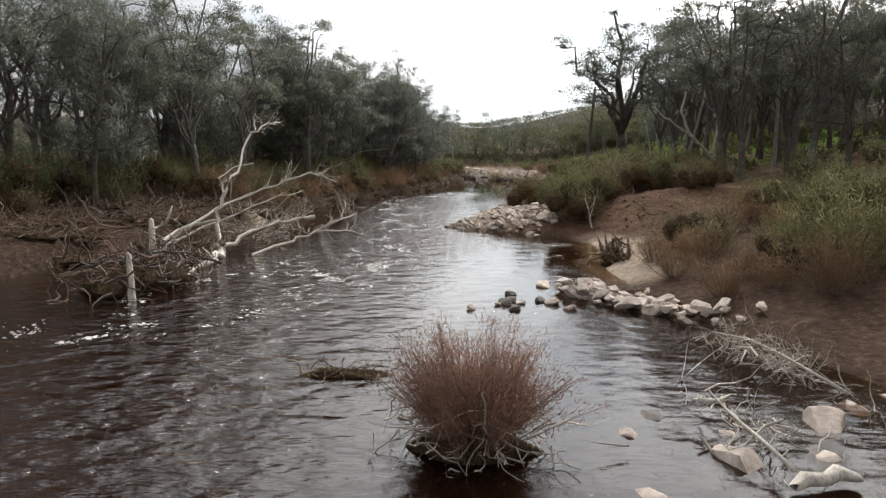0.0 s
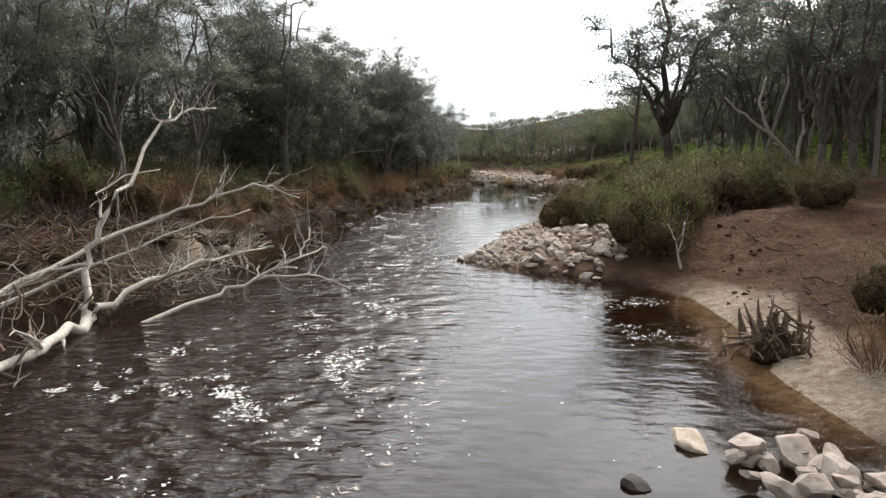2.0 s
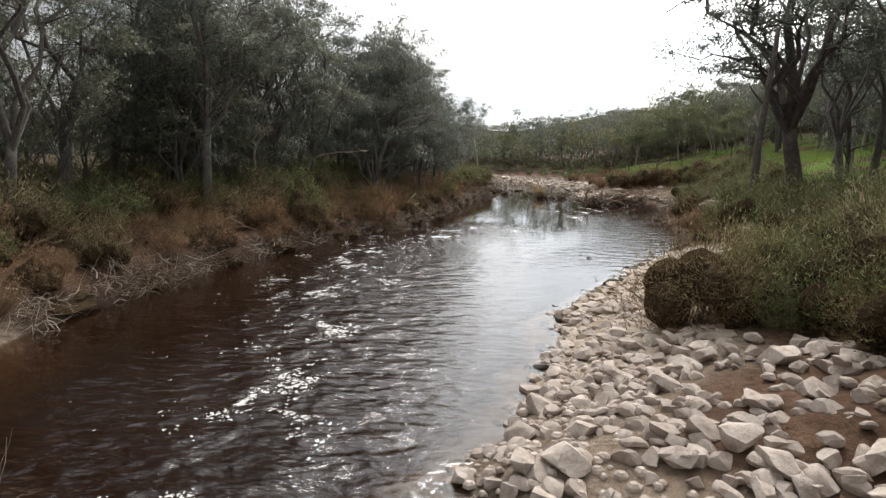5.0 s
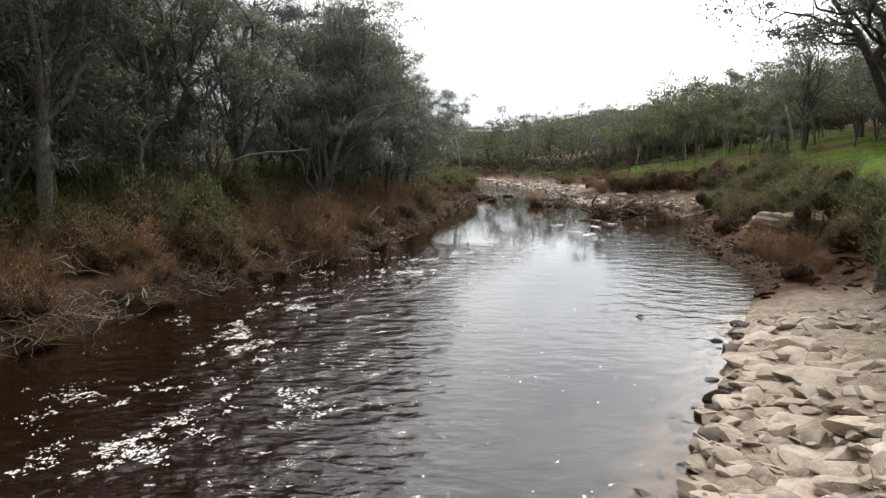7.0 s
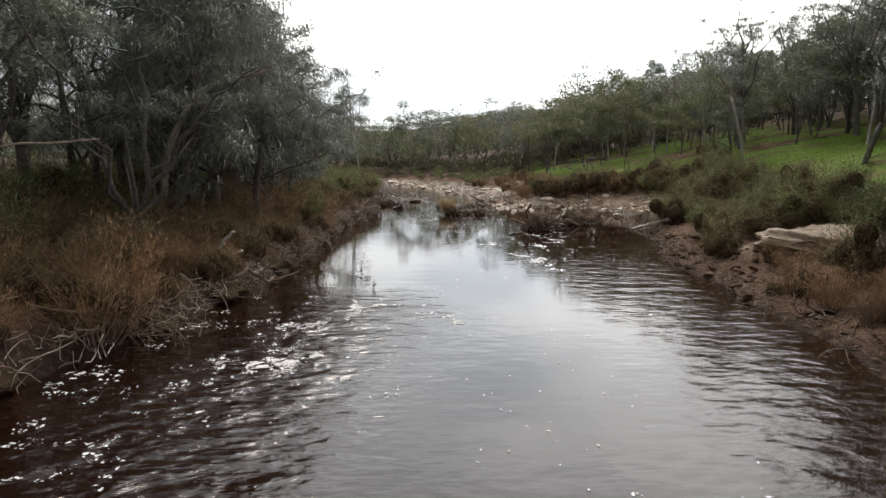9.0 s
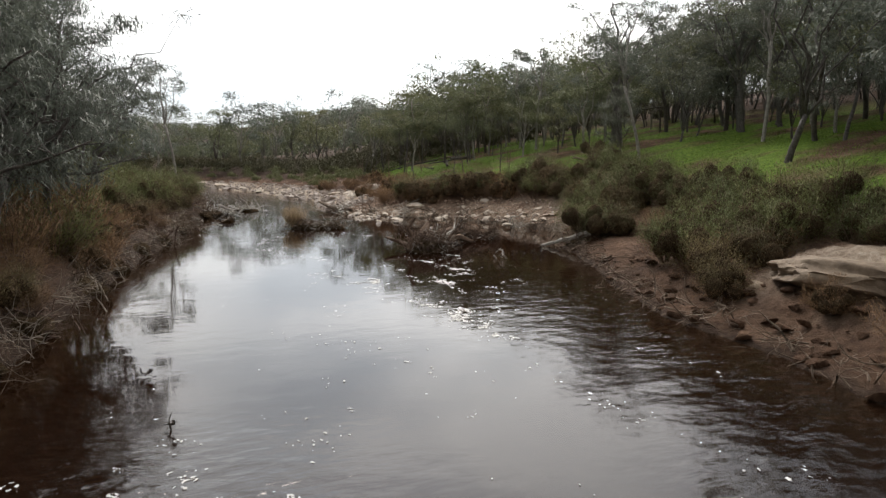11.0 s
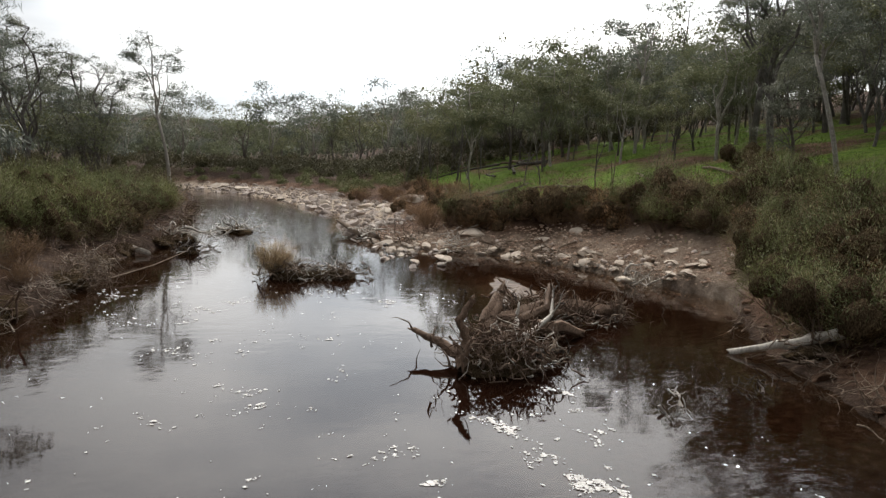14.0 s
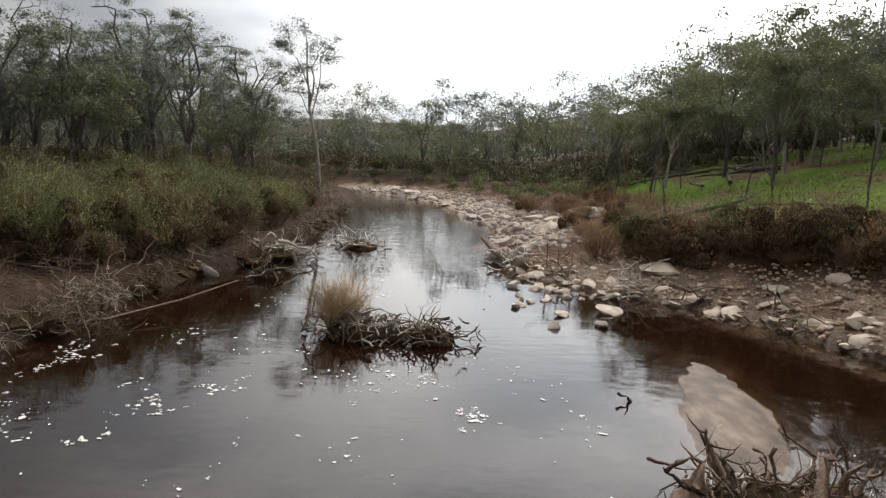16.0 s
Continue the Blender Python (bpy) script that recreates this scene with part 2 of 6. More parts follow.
w2 = noise_node(n, l, 12.0, 3, 0.55, (0.8, 1.6, 1))
w0 = noise_node(n, l, 1.25, 2, 0.45, (1.0, 1.35, 1))
calm = attr(n, "ripple")
add = n.new("ShaderNodeMath")
add.operation = "MULTIPLY_ADD"
l.new(w2, add.inputs[0])
add.inputs[1].default_value = 0.16
wide = n.new("ShaderNodeMath")
wide.operation = "MULTIPLY_ADD"
l.new(w0, wide.inputs[0])
wide.inputs[1].default_value = 2.2
l.new(w1, wide.inputs[2])
l.new(wide.outputs[0], add.inputs[2])
amp = n.new("ShaderNodeMath")
amp.operation = "MULTIPLY"
l.new(add.outputs[0], amp.inputs[0])
l.new(calm, amp.inputs[1])
wb = n.new("ShaderNodeBump")
wb.inputs["Strength"].default_value, wb.inputs["Distance"].default_value = 1.0, 0.19
l.new(amp.outputs[0], wb.inputs["Height"])
for s in (gloss, fres):
    l.new(wb.outputs["Normal"], s.inputs["Normal"])
body, surf = n.new("ShaderNodeMixShader"), n.new("ShaderNodeMixShader")
l.new(mix_node(n, l, attr(n, "murk"), (0.93, 0.84, 0.72), (0.55, 0.24, 0.09)), clear.inputs["Color"])
l.new(attr(n, "murk"), body.inputs[0])
l.new(clear.outputs[0], body.inputs[1])
l.new(deep.outputs[0], body.inputs[2])
l.new(fres.outputs[0], surf.inputs[0])
l.new(body.outputs[0], surf.inputs[1])
l.new(gloss.outputs[0], surf.inputs[2])
l.new(surf.outputs[0], out.inputs["Surface"])

M_FOAM, n, l, p = material("river_foam")
l.new(ramp_node(n, l, noise_node(n, l, 25, 4), [(0.35, (0.52, 0.49, 0.46)), (0.62, (0.82, 0.80, 0.77))]), p.inputs["Base Color"])
p.inputs["Roughness"].default_value = 0.7

# ---- the lie of the land ----
LEFT_BANK = [(-200, -16), (-20, -15), (10, -13.6), (20, -12.2), (28, -11), (33, -9.2), (37, -9.4), (41, -9.4), (46, -8.8), (51, -7.6), (57.5, -5.2),
             (62, -3.8), (66, -3.0), (72, -2.5), (81, -1.6), (87, -0.6), (90, -0.6), (94, -0.4), (97, 0.9), (106, 0.6), (122, -0.4),
             (138, -2.6), (143, -8), (146, -25), (149, -60), (152, -110), (400, -200)]
RIGHT_BANK = [(-200, 10), (0, 9), (9.6, 8.0), (13, 6.6), (17, 6.0), (20, 5.9), (24, 6.4), (26.6, 6.4), (27.6, 5.6), (28.6, 5.2), (29.2, 4.4), (30.1, 2.5), (31.3, 1.3), (32.2, 0.1),
              (34, 0.9), (38.3, 2.1), (41, 2.3), (44.6, 4.0), (46.8, 5.0), (50, 6.6), (53, 8.1), (56, 9.2), (59, 9.5), (63, 10.4), (66, 10.4),
              (70, 11.6), (73, 13.0), (76, 14.1), (78.5, 14.7), (82.7, 17.6), (85, 17.0), (88, 16.1), (90, 15.3), (92.5, 13.8), (94, 11.6),
              (97, 9.2), (101, 8.9), (105, 9.0), (111, 10), (117, 8.2), (126, 6.8), (138, 2.0), (144, -3), (150, -12), (155, -30), (158, -60), (162, -110), (400, -200)]


def table(rows):
    a = np.array(rows, float)
    return lambda v: np.interp(v, a[:, 0], a[:, 1])


left_x, right_x = table(LEFT_BANK), table(RIGHT_BANK)
left_rise = table([(0, 0.02), (0.25, 0.35), (0.7, 0.62), (2.5, 0.9), (7, 1.25), (15, 1.7), (40, 2.4), (100, 4), (250, 10), (700, 30), (3000, 40)])
right_rise = table([(0, 0.02), (0.4, 0.12), (1, 0.25), (3, 0.6), (6, 1.15), (12, 1.9), (20, 2.2), (3000, 2.2)])
hill_foot = table([(-300, 22), (0, 20), (60, 19), (90, 15), (110, 13), (150, 16), (250, 20), (3000, 20)])


def rough(x, y, s, seed=0.0):
    """Smooth noise over arrays of places."""
    return np.array([noise.noise((a * s, b * s, seed)) for a, b in zip(np.ravel(x), np.ravel(y))]).reshape(np.shape(x))


def smooth(v, a, b):
    k = np.clip((v - a) / (b - a), 0, 1)
    return k * k * (3 - 2 * k)


def land(x, y):
    """Height of the ground without its small bumps."""
    x, y = np.asarray(x, float), np.asarray(y, float)
    dl, dr = left_x(y) - x, x - right_x(y)
    inside = np.minimum(-dl, -dr)
    gentle = (dr > dl) * np.maximum(smooth(y, 70, 74) * (1 - smooth(y, 88, 94)), smooth(y, 11, 14) * (1 - smooth(y, 26, 29)))
    bed = -np.minimum(0.06 + (0.20 - 0.08 * gentle) * np.maximum(inside, 0), 1.0)
    z = np.where(dl > 0, left_rise(dl), np.where(dr > 0, right_rise(dr), bed))
    up = np.where(dr > 0, 0.17 * np.maximum(x - hill_foot(y), 0), 0)
    z = z + np.minimum(up, 12 + 0.03 * up * 8)
    z = z + 32 * smooth(y, 280, 800) + 25 * smooth(-y, 200, 700)
    # sandy shoal in the pool and the dune on the outer bank
    shoal = -0.12 - 0.35 * (((x - 11.75 - 0.22 * (y - 84.8)) / 1.0) ** 2 + ((y - 84.8) / 2.9) ** 2) ** 1.5
    z = np.where(inside > 0, np.maximum(z, shoal), z)
    z = z + 0.4 * np.exp(-((x - 14.9) / 1.7) ** 2 - ((y - 64.5) / 2.6) ** 2) * (dr > 0)
    z = z + 0.35 * np.exp(-((x - 8.0) / 1.4) ** 2 - ((y - 45.3) / 1.7) ** 2) * (dr > 0)
    ledge = 0.10 * np.sin(6.0 * z + 0.8 * x) * smooth(dr, 0.3, 1.5) * (1 - smooth(dr, 6, 8)) * (y > 34) * (y < 82)
    return z + ledge


def ground_z(x, y):
    return float(land(x, y))


# ---- mesh helpers ----
def quad_mesh(name, verts, quads, mat, smooth_shade=False):
    me = bpy.data.meshes.new(name)
    verts, quads = np.asarray(verts, np.float32), np.asarray(quads, np.int32)
    me.vertices.add(len(verts))
    me.vertices.foreach_set("co", verts.ravel())
    me.loops.add(quads.size)
    me.loops.foreach_set("vertex_index", quads.ravel())
    me.polygons.add(len(quads))
    me.polygons.foreach_set("loop_start", np.arange(0, quads.size, quads.shape[1], dtype=np.int32))
    me.polygons.foreach_set("use_smooth", np.full(len(quads), smooth_shade))
    me.update(calc_edges=True)
    me.materials.append(mat)
    return me


class Geo:
    """Collects tubes and leaves as quads."""

    def __init__(self):
        self.v, self.q, self.n, self.soft = [], [], 0, []

    def add(self, v, q):
        self.v.append(np.asarray(v, float).reshape(-1, 3))
        self.q.append(np.asarray(q, int).reshape(-1, 4) + self.n)
        self.n += len(self.v[-1])

    def tube(self, pts, radii, sides=5):
        pts = [Vector(p) for p in pts]
        rings = []
        for i, p in enumerate(pts):
            d = (pts[min(i + 1, len(pts) - 1)] - pts[max(i - 1, 0)]).normalized()
            a = d.cross(Vector((0.31, 0.87, 0.12)) if abs(d.z) > 0.7 else Vector((0, 0, 1))).normalized()
            b = d.cross(a)
            for k in range(sides):
                w = 2 * math.pi * k / sides
                rings.append(p + (a * math.cos(w) + b * math.sin(w)) * radii[i])
        q = [(i * sides + k, i * sides + (k + 1) % sides, (i + 1) * sides + (k + 1) % sides, (i + 1) * sides + k)
             for i in range(len(pts) - 1) for k in range(sides)]
        if sides == 4:
            q += [(3, 2, 1, 0), tuple(len(rings) - 4 + k for k in range(4))]
        if sides > 5 and sides % 2 == 0:
            for end, centre in ((0, pts[0]), (len(pts) - 1, pts[-1])):
                c, o, r = len(rings), end * sides, radii[end]
                along = (pts[1] - pts[0]).normalized() if end == 0 else (pts[-2] - pts[-1]).normalized()
                if r > 0.03:
                    for k in range(sides):
                        rings[o + k] = rings[o + k] + along * r * (0.55 * ((k * 7 + len(pts)) % 5) - 1.1) * 0.7
                rings.append(centre + along * r * 0.7)
                q += [(c, o + k, o + k + 1, o + (k + 2) % sides) for k in range(0, sides, 2)]
        self.add([tuple(r) for r in rings], q)

    def leaves(self, rng, centres, directions, length, width, hubs):
        """Pointed leaves, one at each centre, each turned with its face away from its hub."""
        c, d = np.asarray(centres, float), np.asarray(directions, float)
        k = len(c)
        d = d / np.maximum(np.linalg.norm(d, axis=1, keepdims=True), 1e-6)
        s = np.cross(d, rng.normal(size=(k, 3)))
        s = s / np.maximum(np.linalg.norm(s, axis=1, keepdims=True), 1e-6)
        ln = length * rng.uniform(0.6, 1.4, (k, 1))
        wd = width * rng.uniform(0.6, 1.4, (k, 1))
        v = np.stack([c - s * wd * 0.5, c + s * wd * 0.5, c + d * ln], 1)
        out = c + d * ln * 0.5 - np.asarray(hubs, float)
        out = out / np.maximum(np.linalg.norm(out, axis=1, keepdims=True), 1e-6) + np.array((0, 0, 0.22)) + rng.normal(0, 0.25, (k, 3))
        out = out / np.maximum(np.linalg.norm(out, axis=1, keepdims=True), 1e-6)
        face = np.cross(v[:, 1] - v[:, 0], v[:, 2] - v[:, 0])
        away = (face * out).sum(1) < 0
        v[away] = v[away][:, (1, 0, 2)]
        self.soft.append((v.reshape(-1, 3), np.repeat(out, 3, 0)))

    def mesh(self, name, mat, smooth_shade=False):
        if self.soft:
            co = np.concatenate([a for a, b in self.soft])
            me = quad_mesh(name, co, np.arange(len(co)).reshape(-1, 3), mat, True)
            me.normals_split_custom_set_from_vertices(np.concatenate([b for a, b in self.soft]).tolist())
            return me
        return quad_mesh(name, np.concatenate(self.v), np.concatenate(self.q), mat, smooth_shade)


def part(name, me, parent, label=""):
    ob = new(name, me)
    ob.parent = parent
    return tagged(ob, label) if label else ob


def unit(v):
    return v.normalized() if v.length > 1e-6 else Vector((0, 0, 1))


def jitter(rng, k):
    return Vector(rng.normal(0, k, 3))


def limb(rng, p, d, length, r0, r1, steps=5, wobble=0.15, lift=0.1):
    """A crooked tapering limb: its points and radii."""
    pts, rad = [p.copy()], [r0]
    for i in range(steps):
        d = unit(d + jitter(rng, wobble) + Vector((0, 0, lift)))
        p = p + d * (length / steps)
        pts.append(p.copy())
        rad.append(r0 + (r1 - r0) * (i + 1) / steps)
    return pts, rad, d


# ---- ground and water ----
def spaced(parts_):
    return np.concatenate([np.arange(a, b, s) for a, b, s in parts_])


gx = spaced([(-2500, -400, 300), (-400, -90, 30), (-90, -22, 4), (-22, 6, 0.5), (6, 19, 0.25), (19, 24, 0.5), (24, 48, 1.5), (48, 110, 5), (110, 400, 30), (400, 2501, 300)])
gy = spaced([(-1500, -200, 260), (-200, -20, 20), (-20, 4, 2), (4, 52, 0.5), (52, 96, 0.25), (96, 116, 0.5), (116, 165, 1.0), (165, 300, 8), (300, 900, 60), (900, 3801, 290)])
GX, GY = np.meshgrid(gx, gy)
GZ = land(GX, GY)
fine = rough(GX, GY, 0.9, 3.0) * 0.10 + rough(GX, GY, 2.6, 5.0) * 0.09 + rough(GX, GY, 0.22, 9.0) * 0.18
shore = np.minimum(np.abs(left_x(GY) - GX), np.abs(GX - right_x(GY)))
GZ = GZ + fine * np.clip(shore / 2.0, 0.25, 1) * np.where(GZ > 0, 1, 0.35)
cut = GX - right_x(GY)
GZ = GZ + (cut > 0.1) * (cut < 7) * (GY > 48) * (GY < 100) * (0.07 * rough(GX, GY, 3.4, 8.0) + 0.05 * rough(GX, GY, 1.5, 12.0))
far = smooth(np.hypot(GX, GY - 60), 200, 500)
GZ = GZ + far * 14 * rough(GX, GY, 0.006, 2.0)
nx, ny = len(gx), len(gy)
ii = np.arange(nx * ny).reshape(ny, nx)
gq = np.stack([ii[:-1, :-1], ii[:-1, 1:], ii[1:, 1:], ii[1:, :-1]], -1).reshape(-1, 4)
gm = quad_mesh("ground", np.stack([GX, GY, GZ], -1).reshape(-1, 3), gq, M_GROUND, True)
DL, DR = left_x(GY) - GX, GX - right_x(GY)
patch = rough(GX, GY, 0.25, 21.0)
patch2 = rough(GX, GY, 0.8, 31.0)
grassy = np.where(DR > 0, smooth(GX - hill_foot(GY) + 3 * patch, 2.5, 6), 0)
grassy = np.maximum(grassy, smooth(patch + 0.4 * patch2, 0.1, 0.4) * smooth(DL, 9, 14) * 0.5)
grassy = grassy * (1 - smooth(GX - hill_foot(GY) + 6 * patch, 26, 40)) * smooth(patch + 0.5 * patch2, -0.35, 0.05) * smooth(GY, 40, 62) * (1 - smooth(GY, 122, 134)) * np.where(DR > 0, smooth(DR, 6, 8.5), 1)
sandy = np.zeros_like(GX)


def band(y0, y1, reach, amount):
    along = smooth(GY, y0 - 1, y0 + 1) * (1 - smooth(GY, y1 - 1, y1 + 1))
    return along * (1 - smooth(DR + 1.2 * patch2, reach * 0.6, reach)) * (DR > -0.8) * amount


for b in ((30.5, 36, 3.0, 0.55), (35, 52, 4.2, 0.95), (82, 97, 4.2, 0.28), (103, 147, 4.0, 0.95), (18, 27, 1.9, 0.75)):
    sandy = np.maximum(sandy, band(*b))
sandy = np.maximum(sandy, np.exp(-((GX + 9.3) / 1.2) ** 2 - ((GY - 34.5) / 2.5) ** 2) * 0.9)
sandy = np.maximum(sandy, np.exp(-((GX - 11.7) / 1.5) ** 2 - ((GY - 85) / 3.2) ** 2) * 0.8)
sandy = np.maximum(sandy, np.exp(-((GX - 15.0) / 1.8) ** 2 - ((GY - 64.5) / 2.6) ** 2) * 0.7)
sandy = np.clip(sandy + 0.35 * patch2 * (sandy > 0.05), 0, 1)
muddy = np.maximum(1 - smooth(DL + 0.8 * patch2, 0.1, 1.6), 0) * (DL > -30) * (DR < 0)
muddy = np.maximum(muddy, np.where((DL < 0) & (DR < 0), 0.1 + 0.4 * (1 - smooth(GY, 50, 66)), 0))
muddy = np.maximum(muddy, np.where(DR > 0, 1 - smooth(DR, 0.0, 0.7), 0))
muddy = np.maximum(muddy, 0.15 * smooth(GY, 50, 56) * (1 - smooth(GY, 80, 84)) * (DR > 0) * (1 - smooth(DR, 5, 9)))
muddy = np.maximum(muddy, 0.8 * smooth(GX - hill_foot(GY), 28, 40))
muddy = np.maximum(muddy, 0.85 * smooth(DL, 6, 11))
muddy = np.maximum(muddy, smooth(GY, 128, 142) * 0.85 * (DR > 6))
muddy = np.maximum(muddy, 0.7 * (1 - smooth(GY, 24, 30)) * (DR > 0) * (DR < 14))
muddy = np.maximum(muddy, 0.9 * (1 - smooth(GY, 36, 40)) * (DL > 0))
muddy = np.maximum(muddy, 0.85 * smooth(GY, 84, 90) * (1 - smooth(GY, 140, 150)) * (DL > 0))
for nm, arr in (("grass", grassy), ("sand", sandy), ("mud", muddy)):
    a = gm.attributes.new(nm, "FLOAT", "POINT")
    a.data.foreach_set("value", arr.astype(np.float32).ravel())
ground = tagged(new("ground", gm), "brown muddy river banks rising to grassy woodland slopes", "ground", kind="structure")

wx, wy = spaced([(-120, -30, 10), (-30, -16, 2), (-16, 20, 0.5), (20, 41, 4)]), spaced([(-200, -20, 20), (-20, 165, 0.6)])
WX, WY = np.meshgrid(wx, wy)
wi = np.arange(WX.size).reshape(len(wy), len(wx))
wm = quad_mesh("water", np.stack([WX, WY, WX * 0], -1).reshape(-1, 3), np.stack([wi[:-1, :-1], wi[:-1, 1:], wi[1:, 1:], wi[1:, :-1]], -1).reshape(-1, 4), M_WATER, True)
depth = np.maximum(-land(WX, WY), 0)
a = wm.attributes.new("murk", "FLOAT", "POINT")
a.data.foreach_set("value", (1 - np.exp(-depth * 1.55)).astype(np.float32).ravel())
a = wm.attributes.new("ripple", "FLOAT", "POINT")
lane = np.interp(WY, [0, 15, 25, 40, 52, 60, 66], [-4, -4, -2, -3.2, -3.8, -1.5, 0])
swift = 0.010 + 0.68 * np.exp(-((WX - lane) / 2.4) ** 2) * (1 - smooth(WY, 57, 64))
swift = swift + 0.07 * (1 - smooth(WY, 66, 76)) * smooth(WX - right_x(WY), -5.5, -2) * smooth(WY, 44, 52)
swift = swift + 0.15 * (1 - smooth(WY, 20, 34)) * (1 - 0.86 * smooth(WX, -1.5, 1.0)) + 0.020 * (1 - smooth(WY, 50, 58)) + 0.035 * smooth(WY, 95, 101)
swift = np.maximum(swift + 0.010 * rough(WX, WY, 0.12, 4.0), 0.005)
a.data.foreach_set("value", swift.astype(np.float32).ravel())
water = tagged(new("water", wm), "dark brown tannin-stained river water with ripples", "river", kind="structure")


# ---- trees ----
def grow(rng, height, radius, bare, limbs, spread, twigs, lift, lean=0.08, sides=4):
    """Skeleton of a tree: tubes (points, radii, sides) and twig tips with directions."""
    tubes, tips = [], []
    d = unit(Vector((rng.normal(0, lean), rng.normal(0, lean), 1)))
    pts, rad, d = limb(rng, Vector((0, 0, -0.3)), d, height * 0.84, radius, radius * 0.22, 8, 0.10, 0.08)
    tubes.append((pts, rad, 7))
    for i in range(limbs):
        f = bare + (0.98 - bare) * (i + 0.6 * rng.random()) / limbs
        k = min(int(f * 8), 7)
        base = pts[k].lerp(pts[k + 1], f * 8 - k)
        w = 2.4 * i + rng.uniform(-0.5, 0.5)
        out = Vector((math.cos(w), math.sin(w), 0))
        ln = spread * (1.15 - 0.55 * f) * rng.uniform(0.7, 1.3)
        r = rad[k] * rng.uniform(0.4, 0.62)
        lp, lr, ld = limb(rng, base, unit(out + Vector((0, 0, rng.uniform(0.35, 1.0)))), ln, r, r * 0.3, 5, 0.24, lift)
        tubes.append((lp, lr, sides))
        for j in range(twigs):
            g = rng.uniform(0.3, 1.0)
            k2 = min(int(g * 5), 4)
            b2 = lp[k2].lerp(lp[k2 + 1], g * 5 - k2)
            tp, tr, td = limb(rng, b2, unit(ld * 0.5 + jitter(rng, 0.6) + Vector((0, 0, 0.15))), spread * rng.uniform(0.25, 0.5), r * 0.3, r * 0.07, 2, 0.25, lift * 0.5)
            tubes.append((tp, tr, 3))
            tips += [(tp[-1], td), (tp[1], td)]
    for j in range(twigs):
        tp, tr, td = limb(rng, pts[-1 - j % 2], unit(jitter(rng, 0.6) + Vector((0, 0, 0.6))), spread * 0.4, radius * 0.16, radius * 0.05, 2, 0.2, lift)
        tubes.append((tp, tr, 3))
        tips += [(tp[-1], td), (tp[1], td)]
    return tubes, tips


def crooked(rng, a, b, rise, steps, wobble):
    """A limb that leaves upward and bends over to its end."""
    ln = (b - a).length
    mid = a.lerp(b, 0.45) + Vector((0, 0, rise * ln))
    pts = []
    for i in range(steps + 1):
        f = i / steps
        p = a * (1 - f) ** 2 + mid * (2 * f * (1 - f)) + b * f * f
        pts.append(p + (jitter(rng, wobble * ln) if 0 < i < steps else Vector()))
    return pts


def taper(r0, r1, steps):
    return [r0 + (r1 - r0) * i / steps for i in range(steps + 1)]


def grow_forked(rng, height, radius, bare, limbs, spread, twigs, lift, lean=0.08, sides=4):
    """Skeleton of a gum: a trunk that forks low into rising crooked limbs, each ending in separate clumps."""
    tubes, tips = [], []
    d = unit(Vector((rng.normal(0, lean), rng.normal(0, lean), 1)))
    pts, rad, d = limb(rng, Vector((0, 0, -0.3)), d, height * bare + 0.3, radius, radius * 0.7, 5, 0.07, 0.05)
    tubes.append((pts, rad, 8))
    for i in range(limbs):
        w = 2 * math.pi * i / limbs + rng.uniform(-0.45, 0.45)
        leader = i == 0
        reach = spread * (0.15 if leader else rng.uniform(0.45, 0.85))
        top = height * (0.93 if leader else rng.uniform(0.55, 0.88))
        end = Vector((pts[-1].x + math.cos(w) * reach, pts[-1].y + math.sin(w) * reach, max(top, pts[-1].z + 0.8)))
        start = pts[-1] if leader or i % 2 else pts[-2].lerp(pts[-1], rng.uniform(0.2, 0.9))
        r = radius * (0.62 if leader else rng.uniform(0.36, 0.52))
        lp = crooked(rng, start, end, 0.10 + lift, 6, 0.035)
        tubes.append((lp, taper(r, r * 0.32, 6), sides + 1))
        for j in range(twigs):
            f = rng.uniform(0.35, 1.0) if j else 1.0
            k = min(int(f * 6), 5)
            b0 = lp[k].lerp(lp[k + 1], f * 6 - k)
            v = w + rng.uniform(-1.5, 1.5) if not leader else rng.uniform(0, 6.28)
            far = spread * rng.uniform(0.22, 0.46)
            e0 = b0 + Vector((math.cos(v) * far, math.sin(v) * far, rng.uniform(-0.1, 0.5) * far))
            sp = crooked(rng, b0, e0, 0.16, 4, 0.06)
            tubes.append((sp, taper(r * 0.34, r * 0.15, 4), sides))
            for m in range(3):
                g0 = sp[4 - m]
                far2 = spread * rng.uniform(0.07, 0.16)
                e1 = g0 + Vector((rng.normal() * far2, rng.normal() * far2, abs(rng.normal()) * far2 * 0.8))
                tubes.append(([g0, g0.lerp(e1, 0.5) + jitter(rng, 0.05), e1], taper(r * 0.15, r * 0.06, 2), 3))
                tips.append((e1, unit(e1 - g0)))
    return tubes, tips


